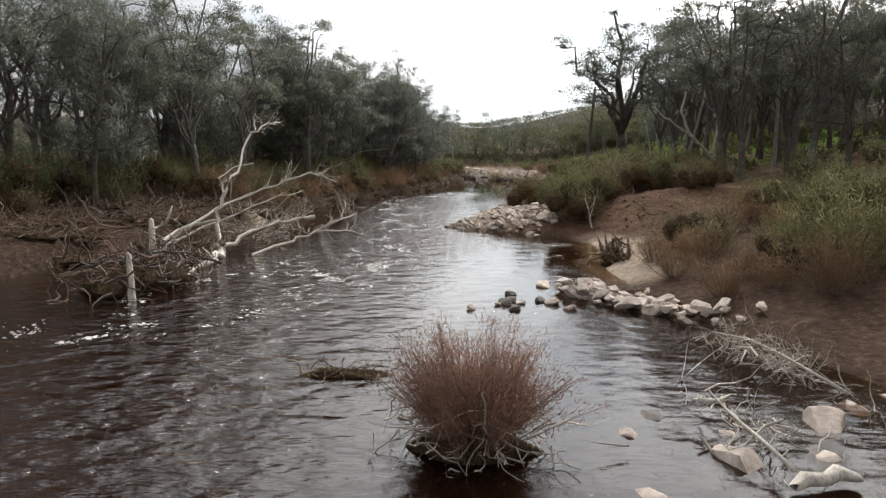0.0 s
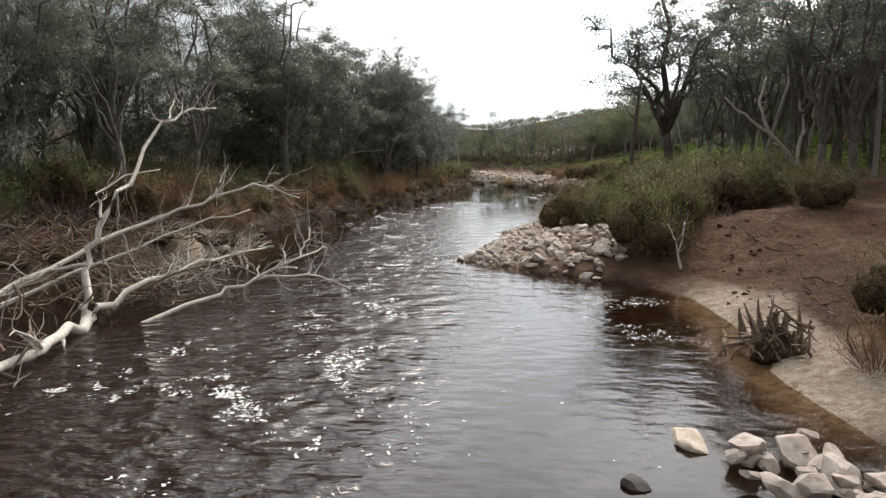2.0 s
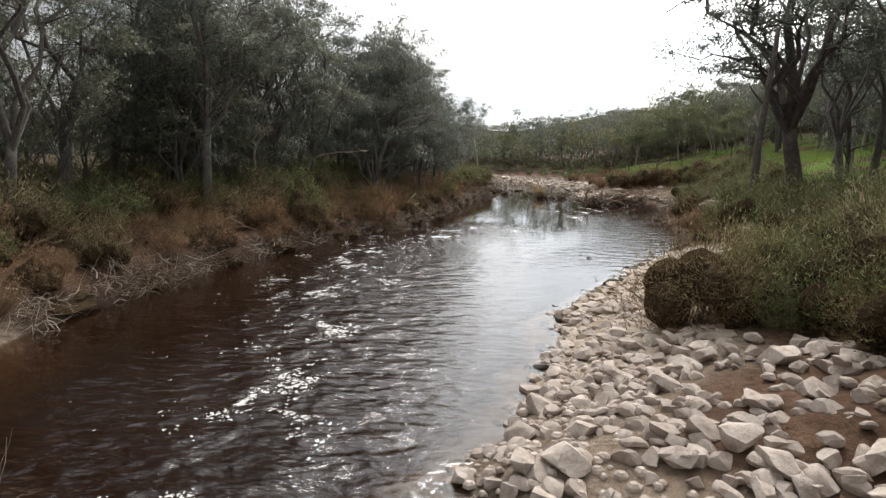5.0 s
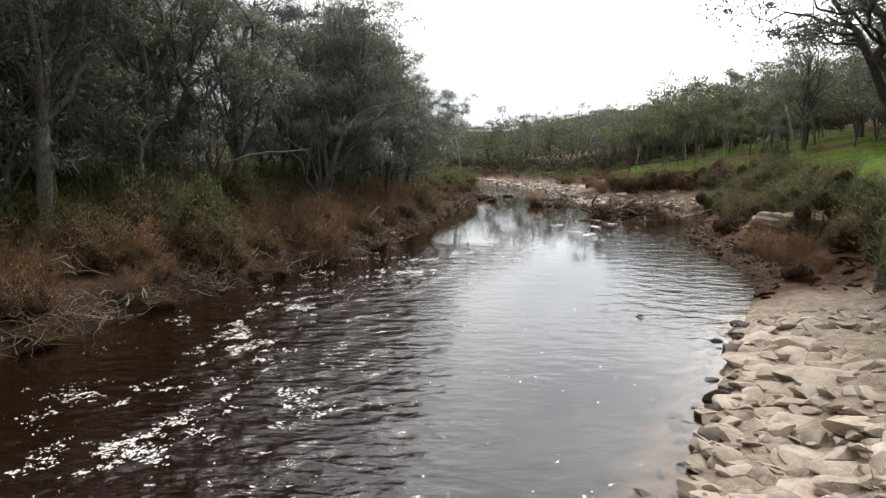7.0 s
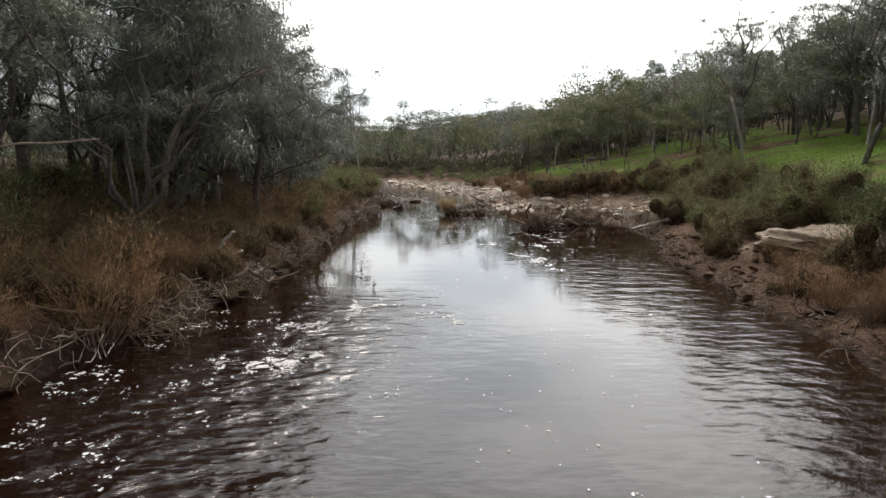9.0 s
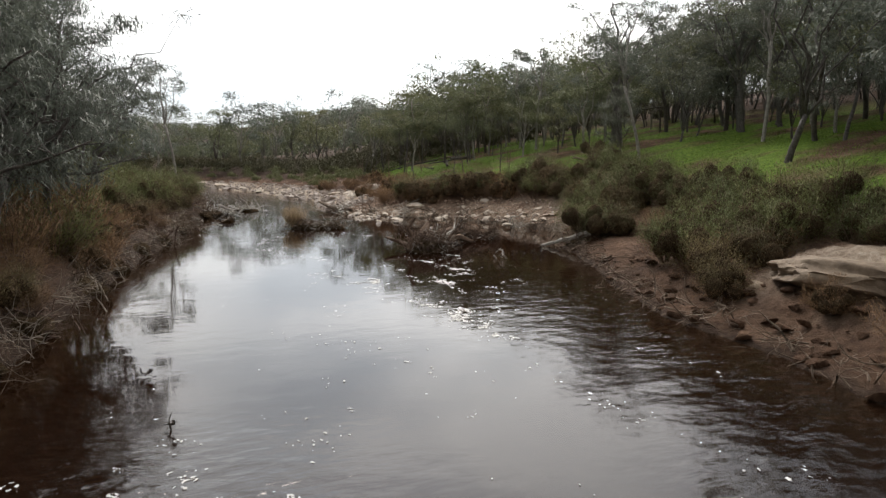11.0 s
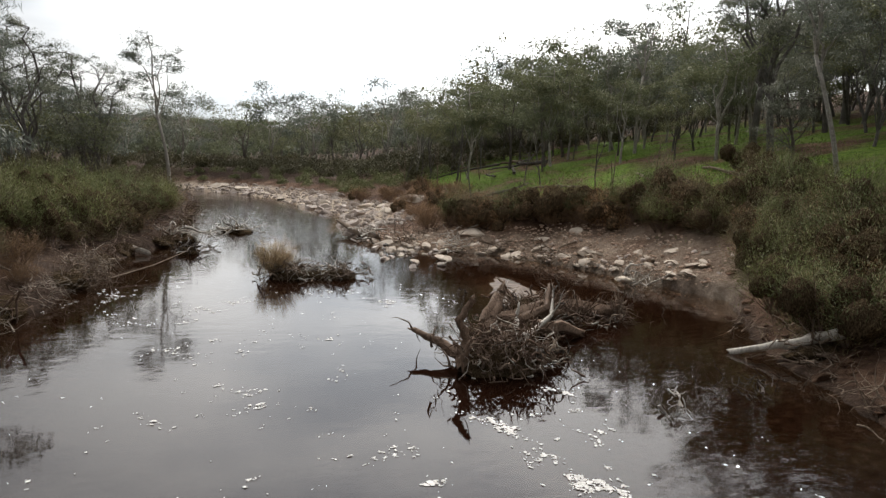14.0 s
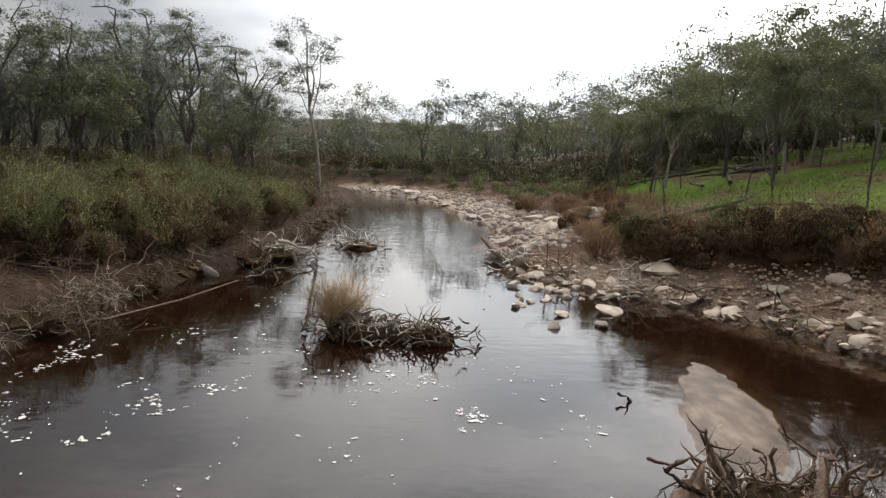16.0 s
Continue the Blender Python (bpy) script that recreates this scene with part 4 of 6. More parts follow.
def thicket(name, label, x0, x1, y0, y1, gap, ok, count, height, per, leaf, mat):
    """Scrub too far off to count: soft domes joined into one mesh."""
    rng = np.random.default_rng(int(abs(x0) * 7 + y0))
    g, spots = Geo(), []
    for _ in range(count * 14):
        x, y = rng.uniform(x0, x1), rng.uniform(y0, y1)
        if len(spots) < count and ok(x, y) and all((x - a) ** 2 + (y - b) ** 2 > gap * gap for a, b in spots):
            spots.append((x, y))
    for x, y in spots:
        h = height * rng.uniform(0.5, 1.35)
        base = np.array((x, y, ground_z(x, y)))
        d = rng.normal(size=(per, 3))
        d[:, 2] = np.abs(d[:, 2])
        d = d / np.linalg.norm(d, axis=1, keepdims=True)
        lobe = rng.uniform(-0.5, 0.5, (5, 3)) * h * np.array((1.1, 1.1, 0.5)) + np.array((0, 0, 0.35 * h))
        hub = base + lobe[rng.integers(0, 5, per)]
        at = hub + d * h * 0.48 * rng.random((per, 1)) ** 0.25
        g.leaves(rng, at, d * 0.6 + np.array((0, 0, 0.4)) + rng.normal(size=(per, 3)) * 0.6, leaf[0], leaf[1], hub)
    return tagged(new(name, g.mesh(name, mat)), label, "scrub", kind="stuff")


NEAR_RED = [shrub("dry_shrub", "reddish-brown dry twiggy riverbank shrub", 151 + i, M_STEM, M_RED, 1.3, 1.1, 54, 10, (0.10, 0.010), 1.0, 0.10) for i in range(2)]
NEAR_GREEN = [shrub("green_shrub" if i else "brown_shrub", "green feathery riverbank shrub" if i else "olive-brown feathery riverbank shrub", 161 + i, M_STEM, M_GREEN if i else M_BROWN, 1.45, 1.4, 46, 9, (0.15, 0.013), 0.8, 0.15) for i in range(2)]
MIX = DOME + BROWN[:1] + GREEN[:1]

# left bank
scatter(LOW_RED + NEAR_RED + DOME[1:2], -16, 0, 36, 92, 1.0, lambda x, y: 0.3 < off_left(x, y) < 1.7, (0.5, 0.95), 46)
scatter(DOME + NEAR_RED + NEAR_GREEN + RED, -16, 0, 37, 92, 1.45, lambda x, y: 1.6 < off_left(x, y) < 5.2, (0.8, 1.75), 72)
scatter(MIX, -24, -4, 22, 92, 1.9, lambda x, y: (4.6 if y > 36 else 6.0) < off_left(x, y) < 11, (1.2, 1.9), 70)
scatter(DOME, -14, 0, 90, 112, 1.5, lambda x, y: 1.3 < off_left(x, y) < 8, (1.0, 1.5), 45)
thicket("flat_scrub", "brown and olive scrub covering the river flat", -28, 0, 90, 148, 1.9, lambda x, y: off_left(x, y) > (7 if y < 112 else 1.5), 96, 1.8, 1500, (0.13, 0.034), M_SCRUB)
# right bank
scatter(DOME, 3.0, 12, 30.3, 40, 1.35, lambda x, y: x > rock_edge(y) + 0.45 and (x < 8.4 or y > 34.5) and (y < 39 or x > 6.0), (1.0, 1.6), 26)
scatter(MIX, 3.5, 15, 36, 47, 1.3, lambda x, y: off_right(x, y) > (1.6 if y < 39 else 3.6) and x > rock_edge(y) + 0.8 and y > 34 and (y < 38 or x > 6.8), (0.8, 1.6), 36)
scatter(DOME[1:2] + RED + BROWN[:1], 8, 18, 13, 24, 1.3, lambda x, y: off_right(x, y) > 2.8, (0.8, 1.2), 26)
scatter(RED, 6, 10, 15, 20.5, 0.9, lambda x, y: 1.0 < off_right(x, y) < 2.8, (0.6, 0.95), 7)
scatter(MIX, 9, 26, 12, 56, 1.7, lambda x, y: 4.0 < off_right(x, y) < 13 and not (21 < y < 37 and x < 12.4), (0.8, 1.7), 42)
scatter(RED + LOW_RED, 8, 26, 54, 97, 1.3, lambda x, y: (0.8 if y < 61 else 3.3) < off_right(x, y) < 4.6 and not (y > 82 and off_right(x, y) < 3.6) and not (62 < y < 68 and x > 13.2), (0.5, 0.85), 34)
scatter(DOME, 10, 34, 54, 98, 1.25, lambda x, y: (4.6 if 62 < y < 80 else 3.4) < off_right(x, y) < (8.5 if y < 78 else 6.5) and not (60 < y < 68 and x < 16.5), (0.7, 1.5), 122)
scatter(DOME, 14, 22, 77, 84, 1.0, lambda x, y: 1.0 < off_right(x, y) < 3.4, (0.8, 1.25), 11)
scatter(LOW_RED + DOME[1:2], 14, 26, 80, 100, 1.2, lambda x, y: 3.8 < off_right(x, y) < 6.5, (0.9, 1.35), 30)
scatter(RED + LOW_RED, 8, 22, 97, 118, 1.5, lambda x, y: 3.5 < off_right(x, y) < 7.5, (0.6, 0.95), 24)
thicket("shore_scrub", "low olive scrub along the far shore", -12, 24, 116, 156, 1.6, lambda x, y: 4 < off_right(x, y) < 11, 45, 0.95, 600, (0.18, 0.04), M_GREEN)
plant(RED[1], 12.3, 97.4, 1.0, 50)
scatter(NEAR_RED + LOW_RED + DOME[1:2], -12, -2, 46, 70, 1.0, lambda x, y: 0.5 < off_left(x, y) < 2.6, (0.6, 1.0), 30)
scatter(DOME + NEAR_GREEN, -14, -3, 46, 72, 1.3, lambda x, y: 2.8 < off_left(x, y) < 6.5, (0.75, 1.2), 24)
for x, y, k, sz in ((-5.6, 58.7, NEAR_RED[0], 1.5), (-5.4, 57.3, NEAR_RED[1], 1.3), (13.6, 68.8, DOME[0], 1.0), (12.9, 67.3, DOME[1], 0.9), (14.0, 70.4, DOME[3], 1.1), (12.2, 66.2, DOME[1], 0.7),
                    (22.2, 87.2, DOME[0], 1.4), (23.5, 86.6, DOME[3], 1.4), (20.8, 82.0, DOME[1], 1.2), (21.5, 90.7, LOW_RED[0], 1.3), (20.9, 84.2, DOME[3], 1.1), (25.5, 91.8, DOME[0], 1.2), (22.6, 84.6, DOME[0], 1.3), (24.4, 89.2, DOME[1], 1.2)):
    plant(k, x, y, sz, 31 * y)
for x, y, k, sz in ((10.7, 58.4, RED[0], 0.9), (11.0, 60.0, LOW_RED[0], 0.9), (11.6, 57.6, RED[1], 0.8), (13.4, 61.6, LOW_RED[1], 1.0), (12.6, 63.6, LOW_RED[1], 0.6),
                    (15.6, 69.0, DOME[3], 1.3), (16.6, 71.2, DOME[0], 1.3), (14.6, 67.6, DOME[1], 1.0), (11.9, 61.4, RED[1], 0.8)):
    plant(k, x, y, sz, 47 * y)
# undergrowth in the woods
thicket("bend_scrub", "olive scrub filling the inside of the far bend", -24, 26, 118, 156, 1.7, lambda x, y: off_right(x, y) > 9, 130, 1.7, 520, (0.24, 0.065), M_SCRUB)
thicket("slope_undergrowth", "dark olive undergrowth beneath the slope trees", 22, 60, 112, 175, 2.6, lambda x, y: x > 26 + max(0, 118 - y), 90, 1.9, 520, (0.27, 0.09), M_SCRUB)
thicket("far_undergrowth", "olive undergrowth beneath the far woods", -50, 16, 150, 172, 2.4, lambda x, y: off_right(x, y) > 6, 44, 1.9, 520, (0.27, 0.09), M_SCRUB)
thicket("left_undergrowth", "olive undergrowth beneath the riverside woods", -40, -10, 20, 92, 2.6, lambda x, y: 10.5 < off_left(x, y) < 26, 84, 1.9, 700, (0.22, 0.055), M_SCRUB)
thicket("right_undergrowth", "olive undergrowth beneath the woods", 18, 40, 12, 70, 2.6, lambda x, y: off_right(x, y) > 12, 42, 1.7, 700, (0.22, 0.055), M_SCRUB)

# bush standing in the stream, many fine upright stems
bush = shrub("stream_bush", "reddish-brown leafless bush standing in the stream on a tangle of roots", 140, M_STEM, M_BUSH, 1.55, 1.35, 230, 18, (0.085, 0.009), 0.9, 0.085, "stream bush", 0.5)
bush.matrix_basis = pose(1.5, 7.35, 0.12, 0, 0, 15)


# ---- rocks ----
def rock_mesh(seed, detail, mat, flat=0.6, cuts=9):
    """An angular water-worn block."""
    rng = np.random.default_rng(seed)
    bm = bmesh.new()
    bmesh.ops.create_icosphere(bm, subdivisions=detail, radius=0.5)
    planes = [(unit(Vector(rng.normal(size=3))), rng.uniform(0.20, 0.36)) for _ in range(cuts + 3)]
    stretch = Vector((1.0, rng.uniform(0.6, 0.95), flat))
    for v in bm.verts:
        for nrm, dist in planes:
            over = v.co.dot(nrm) - dist
            if over > 0:
                v.co -= nrm * over
        v.co *= 1 + 0.05 * noise.noise(v.co * 5 + Vector((seed, 0, 0)))
        v.co = Vector((v.co.x * stretch.x, v.co.y * stretch.y, v.co.z * stretch.z)) * 1.45
    me = bpy.data.meshes.new("rock")
    bm.to_mesh(me)
    bm.free()
    me.polygons.foreach_set("use_smooth", [True] * len(me.polygons))
    me.set_sharp_from_angle(angle=radians(24))
    me.materials.append(mat)
    return me


ROCKS = [rock_mesh(200 + i, 3, M_ROCK) for i in range(6)]
SMALL = [rock_mesh(220 + i, 2, M_ROCK, 0.55) for i in range(6)]
SLABS = [rock_mesh(240 + i, 3, M_CREAM, 0.30, 7) for i in range(4)]
CREAM = [rock_mesh(250 + i, 2, M_CREAM, 0.4, 8) for i in range(4)]
DARK = [rock_mesh(260 + i, 2, M_ROCK_WET, 0.55) for i in range(4)]
rr = np.random.default_rng(17)


def rock(kinds, x, y, size, label="pale weathered river rock at the water's edge", group="river rocks", z=None, sink=0.3, tilt=14):
    k = kinds[rr.integers(len(kinds))]
    ob = tagged(new("river_rock", k), label, "rock", group)
    base = max(ground_z(x, y), -0.12) if z is None else z
    ob.matrix_basis = pose(x, y, base + size * (0.32 - sink) * 0.8, rr.uniform(-tilt, tilt), rr.uniform(-tilt, tilt), rr.uniform(0, 360)) @ Matrix.Scale(size, 4)
    return ob


# boulders beside the bush
for x, y, size in ((3.4, 7.85, 0.62), (4.2, 8.3, 0.42), (4.75, 7.0, 1.05), (4.8, 7.85, 0.6), (6.25, 8.1, 1.1), (5.8, 7.35, 0.68), (3.35, 6.2, 0.75), (7.9, 9.3, 0.55),
                   (8.2, 8.7, 0.6), (7.1, 9.0, 0.6), (4.45, 8.0, 0.3), (4.0, 7.6, 0.25), (6.9, 11.4, 0.5), (5.2, 8.5, 0.35), (0.9, 6.9, 0.35), (2.3, 7.4, 0.35), (5.3, 6.4, 0.4)):
    rock(ROCKS, x, y, size * 0.74, "rounded pale boulder in shallow water", "boulders in the shallows", sink=0.3)
for x, y, size in ((3.05, 6.6, 0.3), (4.1, 8.5, 0.5), (3.9, 6.3, 0.3), (4.9, 9.0, 0.4), (4.4, 8.9, 0.3)):
    rock(DARK, x, y, size, "dark wet rock in shallow water", "wet rocks")
# rock spit across the inner pool
for i in range(84):
    f = rr.random() ** 0.8
    x, y = 4.25 + 3.0 * (1 - f) + rr.normal(0, 0.40), 17.1 - 4.2 * (1 - f) + rr.normal(0, 0.36)
    rock(ROCKS, x, y, 0.15 + 0.46 * rr.random() ** 1.8, "pale angular rock piled in a spit", "rock spit", max(ground_z(x, y), 0.0) + rr.uniform(0, 0.2), 0.2, 25)
# half-drowned rocks in mid-stream
for i in range(12):
    x, y = 2.4 + rr.normal(0, 0.6), 15.3 + rr.normal(0, 0.5)
    rock(ROCKS if i < 6 else DARK, x, y, rr.uniform(0.16, 0.40), "half-drowned river rock in mid-stream", "mid-stream rocks", 0.0, 0.25)
rock(SLABS, 3.5, 17.6, 0.6, z=0.05)
# rock bar at the point
bar = []
while len(bar) < 620:
    y = rr.uniform(28.4, 41)
    x = float(right_x(y)) + rr.uniform(-0.3, 5.2)
    if x < rock_edge(y) and not (y < 29.9 and rr.random() < 0.7):
        bar.append((x, y))
for x, y in bar[:120]:
    rock(ROCKS, x, y, rr.uniform(0.26, 0.52), "pale angular rock on the river bar", "rock bar", None, 0.1, 25)


def rock_field(name, label, spots, lo, hi, kinds, lift=0.05):
    """Many small rocks joined into one mesh."""
    vs, fs, k = [], [], 0
    for x, y in spots:
        me = kinds[rr.integers(len(kinds))]
        size = rr.uniform(lo, hi)
        m = np.array(pose(x, y, max(ground_z(x, y), -0.1) + size * lift, rr.uniform(-25, 25), rr.uniform(-25, 25), rr.uniform(0, 360)) @ Matrix.Scale(size, 4))
        co = np.empty(len(me.vertices) * 3)
        me.vertices.foreach_get("co", co)
        vs.append(co.reshape(-1, 3) @ m[:3, :3].T + m[:3, 3])
        tri = np.empty(len(me.polygons) * 3, int)
        me.polygons.foreach_get("vertices", tri)
        fs.append(tri.reshape(-1, 3) + k)
        k += len(me.vertices)
    out_ = bpy.data.meshes.new(name)
    out_.from_pydata(np.concatenate(vs).tolist(), [], np.concatenate(fs).tolist())
    out_.polygons.foreach_set("use_smooth", [True] * len(out_.polygons))
    out_.set_sharp_from_angle(angle=radians(24))
    out_.materials.append(kinds[0].materials[0])
    return tagged(new(name, out_), label, "rocks", kind="stuff")


rock_field("bar_rocks", "pale angular stones heaped on the river bar", bar[120:], 0.16, 0.40, SMALL)
# weathered slabs on the sandy shore
for i in range(64):
    y = rr.uniform(37, 49)
    d = rr.uniform(0.4, 3.2) if y < 45 else rr.uniform(0.4, 2.0)
    rock(SLABS, float(right_x(y)) + d, y, rr.uniform(0.4, 1.0), "flat cream-coloured weathered rock slab on the shore", "shore slabs", None, 0.40, 5)
ys = rr.uniform(36.5, 49.5, 620)
rock_field("shore_rubble", "cream-coloured broken rock along the shore", list(zip(right_x(ys) + rr.uniform(0, 3.2, 620), ys)), 0.12, 0.46, CREAM, 0.0)
ys = rr.uniform(36, 50, 60)
rock_field("waterline_stones", "dark wet stones along the waterline", list(zip(right_x(ys) + rr.normal(-0.1, 0.2, 60), ys)), 0.15, 0.4, DARK)
# weathered stone ledge capping the outer bank
M_LEDGE = rock_material("lichened_ledge_stone", (0.12, 0.085, 0.055), (0.25, 0.185, 0.125), (0.40, 0.315, 0.225))
for x, y, size, high, turn in ((14.9, 64.4, 2.3, 0.55, 12), (13.9, 66.2, 1.2, 0.4, 70), (16.4, 62.2, 1.7, 0.6, 140)):
    bm = bmesh.new()
    bmesh.ops.create_icosphere(bm, subdivisions=5, radius=1.0)
    for v in bm.verts:
        q = v.co.copy()
        k = 1 + 0.28 * noise.noise(q * 1.3 + Vector((x, y, 0))) + 0.10 * noise.noise(q * 4 + Vector((x, 0, y))) + 0.05 * noise.noise(q * 11 + Vector((y, 0, 0)))
        h = max(-0.6, min(q.z, 0.85)) * k
        h = h + 0.05 * math.sin(12 * h + 3 * noise.noise(q * 2))
        v.co = Vector((q.x * k * size * 0.8, q.y * k * size * 1.1, h * high + 0.05 * noise.noise(q * 7)))
    me = bpy.data.meshes.new("stone_ledge")
    bm.to_mesh(me)
    bm.free()
    me.polygons.foreach_set("use_smooth", [True] * len(me.polygons))
    me.set_sharp_from_angle(angle=radians(40))
    me.materials.append(M_LEDGE)
    ob = tagged(new("stone_ledge", me), "tan weathered stone ledge capping the bank", "rock", "bank ledge")
    ob.matrix_basis = pose(x, y, ground_z(x, y) - 0.5, 0, 8, turn)
# crumbled earth on the outer bank
CLODS = [rock_mesh(280 + i, 2, M_GROUND, 0.45) for i in range(3)]
ys = rr.uniform(52, 84, 420)
rock_field("earth_clods", "crumbled reddish earth on the cut bank", list(zip(right_x(ys) + rr.uniform(0.1, 4.0, 420), ys)), 0.08, 0.42, CLODS, 0.0)
ys = rr.uniform(20.5, 34, 300)
rock_field("dirt_clods", "crumbled earth and stones on the bare dirt flat", list(zip(6.6 + 6.4 * rr.random(300) ** 0.7, ys)), 0.04, 0.20, CLODS, -0.08)
# gravel beach ahead
ys = rr.uniform(83.5, 98, 70)
rock_field("beach_stones", "pale stones on the gravel beach", list(zip(right_x(ys) + np.abs(rr.normal(0, 1.6, 70)) - 0.4, ys)), 0.08, 0.28, SMALL)
for x, y, n_, sp in ((10.7, 94.2, 16, 0.75), (9.6, 92.4, 9, 0.5), (11.6, 93.6, 12, 0.6), (12.6, 94.6, 14, 0.7), (10.6, 90.4, 5, 0.35)):
    for i in range(n_):
        rock((SMALL, CREAM, SMALL, CREAM, DARK)[i % 5], x + rr.normal(0, sp), y + rr.normal(0, sp), 0.10 + 0.3 * rr.random() ** 2, "pale stone in the shallows off the gravel beach", "shallows stones", -0.02, 0.2, 30)
for x, y, size in ((9.2, 94.5, 0.4), (9.05, 91.7, 0.3), (11.4, 91.6, 0.62), (10.9, 90.1, 0.36), (12.5, 94.9, 0.5), (10.0, 94.6, 0.5), (10.6, 93.2, 0.3), (11.9, 93.4, 0.5)):
    rock(SLABS if size > 0.45 else ROCKS, x, y, size, "pale stone standing in shallow water", "stones in the shallows", 0.0, 0.15)
rock(SLABS, 15.9, 85.8, 0.6, "flat white slab lying in the water", "slab", 0.08, 0.1, 4)
for x, y, size in ((13.7, 95.2, 1.7), (12.2, 107.2, 2.6), (14.6, 109.6, 3.0), (13.2, 110.8, 2.2), (7.8, 118.5, 2.2), (9.3, 119.2, 1.6), (10.3, 109.3, 1.5), (11.9, 113.2, 1.8), (6.5, 128, 2.4), (3.0, 139, 2.4), (0.5, 143, 2.6), (5.0, 133, 1.8)):
    rock(SLABS, x, y, size * 0.75, "large bleached rock slab on the far shore", "far slabs", None, 0.3, 5)
ys = rr.uniform(100, 144, 80)
rock_field("far_shore_stones", "bleached stones on the far shore", list(zip(right_x(ys) + np.abs(rr.normal(0, 1.5, 80)) - 0.3, ys)), 0.3, 1.1, SMALL, 0.0)

ys = rr.uniform(84.5, 97, 90)
rock_field("point_rocks", "bleached rocks scattered over the gravel point", list(zip(right_x(ys) + np.abs(rr.normal(0.6, 1.0, 90)), ys)), 0.15, 0.6, CREAM, -0.02)

# loose gravel, too many to count
rng = np.random.default_rng(23)


def pebbles(name, label, spots, sizes, mat):
    """Loose stones as one joined mesh of small lumps."""
    base = [Vector(v) for v in ((0.5, 0, 0), (0.2, 0.4, 0), (-0.35, 0.3, 0), (-0.5, -0.1, 0), (-0.1, -0.42, 0), (0.35, -0.3, 0))]
    vs, fs = [], []
    for (x, y, z), size in zip(spots, sizes):
        w, k = rng.uniform(0, 6.28), len(vs)
        c, sn = math.cos(w), math.sin(w)
        for ring, (sc, h) in enumerate(((1.0, -0.1), (0.95, 0.16), (0.5, 0.34))):
            for b in base:
                j = sc * rng.uniform(0.85, 1.15) * size
                vs.append((x + (b.x * c - b.y * sn) * j, y + (b.x * sn + b.y * c) * j, z + h * size))
        for ring in range(2):
            for i in range(6):
                fs.append((k + ring * 6 + i, k + ring * 6 + (i + 1) % 6, k + ring * 6 + 6 + (i + 1) % 6, k + ring * 6 + 6 + i))
        fs += [(k + 12, k + 13, k + 14, k + 15), (k + 12, k + 15, k + 16, k + 17)]
    return tagged(new(name, quad_mesh(name, vs, fs, mat)), label, "gravel", kind="stuff")


def shore_spots(count, y0, y1, d0, d1):
    ys = rng.uniform(y0, y1, count)
    xs = right_x(ys) + rng.uniform(d0, d1, count)
    return [(a, b, ground_z(a, b) + 0.01) for a, b in zip(xs, ys)]


pebbles("beach_gravel", "pale gravel scattered over the beach", shore_spots(3200, 83.5, 98.5, -0.3, 4.2), 0.04 + 0.12 * rng.random(3200) ** 2.5, M_GRAVEL)
pebbles("bar_gravel", "small pale stones between the bar rocks", shore_spots(300, 31, 37, -0.2, 1.8), rng.uniform(0.07, 0.2, 300), M_ROCK)
pebbles("far_gravel", "bleached gravel along the far shore", shore_spots(900, 100, 146, -0.3, 4.0), rng.uniform(0.12, 0.45, 900), M_ROCK)


# ---- driftwood ----
def sticks(g, rng, count, centre, size, length, radius, flat=0.35, sides=3, steps=5, bend=0.42):
    """A tangle of crooked sticks round a centre."""
    c = Vector(centre)
    for i in range(count):
        p0 = c + Vector((rng.normal(0, 0.5) * size[0], rng.normal(0, 0.5) * size[1], rng.uniform(0, 1) ** 1.4 * size[2]))
        d = unit(Vector((rng.normal(), rng.normal(), rng.normal() * flat)))
        p_, r_, _ = limb(rng, p0 - d * length * 0.4, d, length * rng.uniform(0.5, 1.3), radius * rng.uniform(0.5, 1.5), radius * 0.15, steps, bend, 0.0)
        g.tube(p_, r_, sides)


def mound(rng, size, mat, name):
    """A low uneven lump of packed litter."""
    bm = bmesh.new()
    bmesh.ops.create_icosphere(bm, subdivisions=3, radius=1.0)
    o = Vector(rng.uniform(0, 50, 3))
    for v in bm.verts:
        v.co *= 1 + 0.45 * noise.noise(v.co * 1.6 + o) + 0.2 * noise.noise(v.co * 4 + o)
        v.co = Vector((v.co.x * size[0], v.co.y * size[1], v.co.z * size[2]))
    me = bpy.data.meshes.new(name)
    bm.to_mesh(me)
    bm.free()
    me.materials.append(mat)
    return me


def pile(x, y, size, count, length, radius, mat, label, seed, z=None, group="driftwood piles", core=True, turn=0.0, flat=0.35):
    rng = np.random.default_rng(seed)
    top = tagged(new("driftwood_pile"), label, "driftwood", group)
    g = Geo()
    sticks(g, rng, int(count * 0.85), (0, 0, 0), size, length, radius, flat)
    tagged(part("tangle", g.mesh("tangle", mat, True), top), kind="stuff")
    for i in range(max(2, min(6, count // 20))):
        g = Geo()
        sticks(g, rng, 1, (0, 0, 0.05), size, length * 1.3, radius * 1.9, flat, 6)
        part("stick", g.mesh("stick", mat, True), top)
    if core:
        part("packed_litter", mound(rng, (size[0] * 0.7, size[1] * 0.7, size[2] * 0.66), M_BRUSH, "packed_litter"), top, "dark wet packed leaf litter and mud")
    top.matrix_basis = pose(x, y, ground_z(x, y) if z is None else z, 0, 0, turn)
    return top


rp = np.random.default_rng(29)
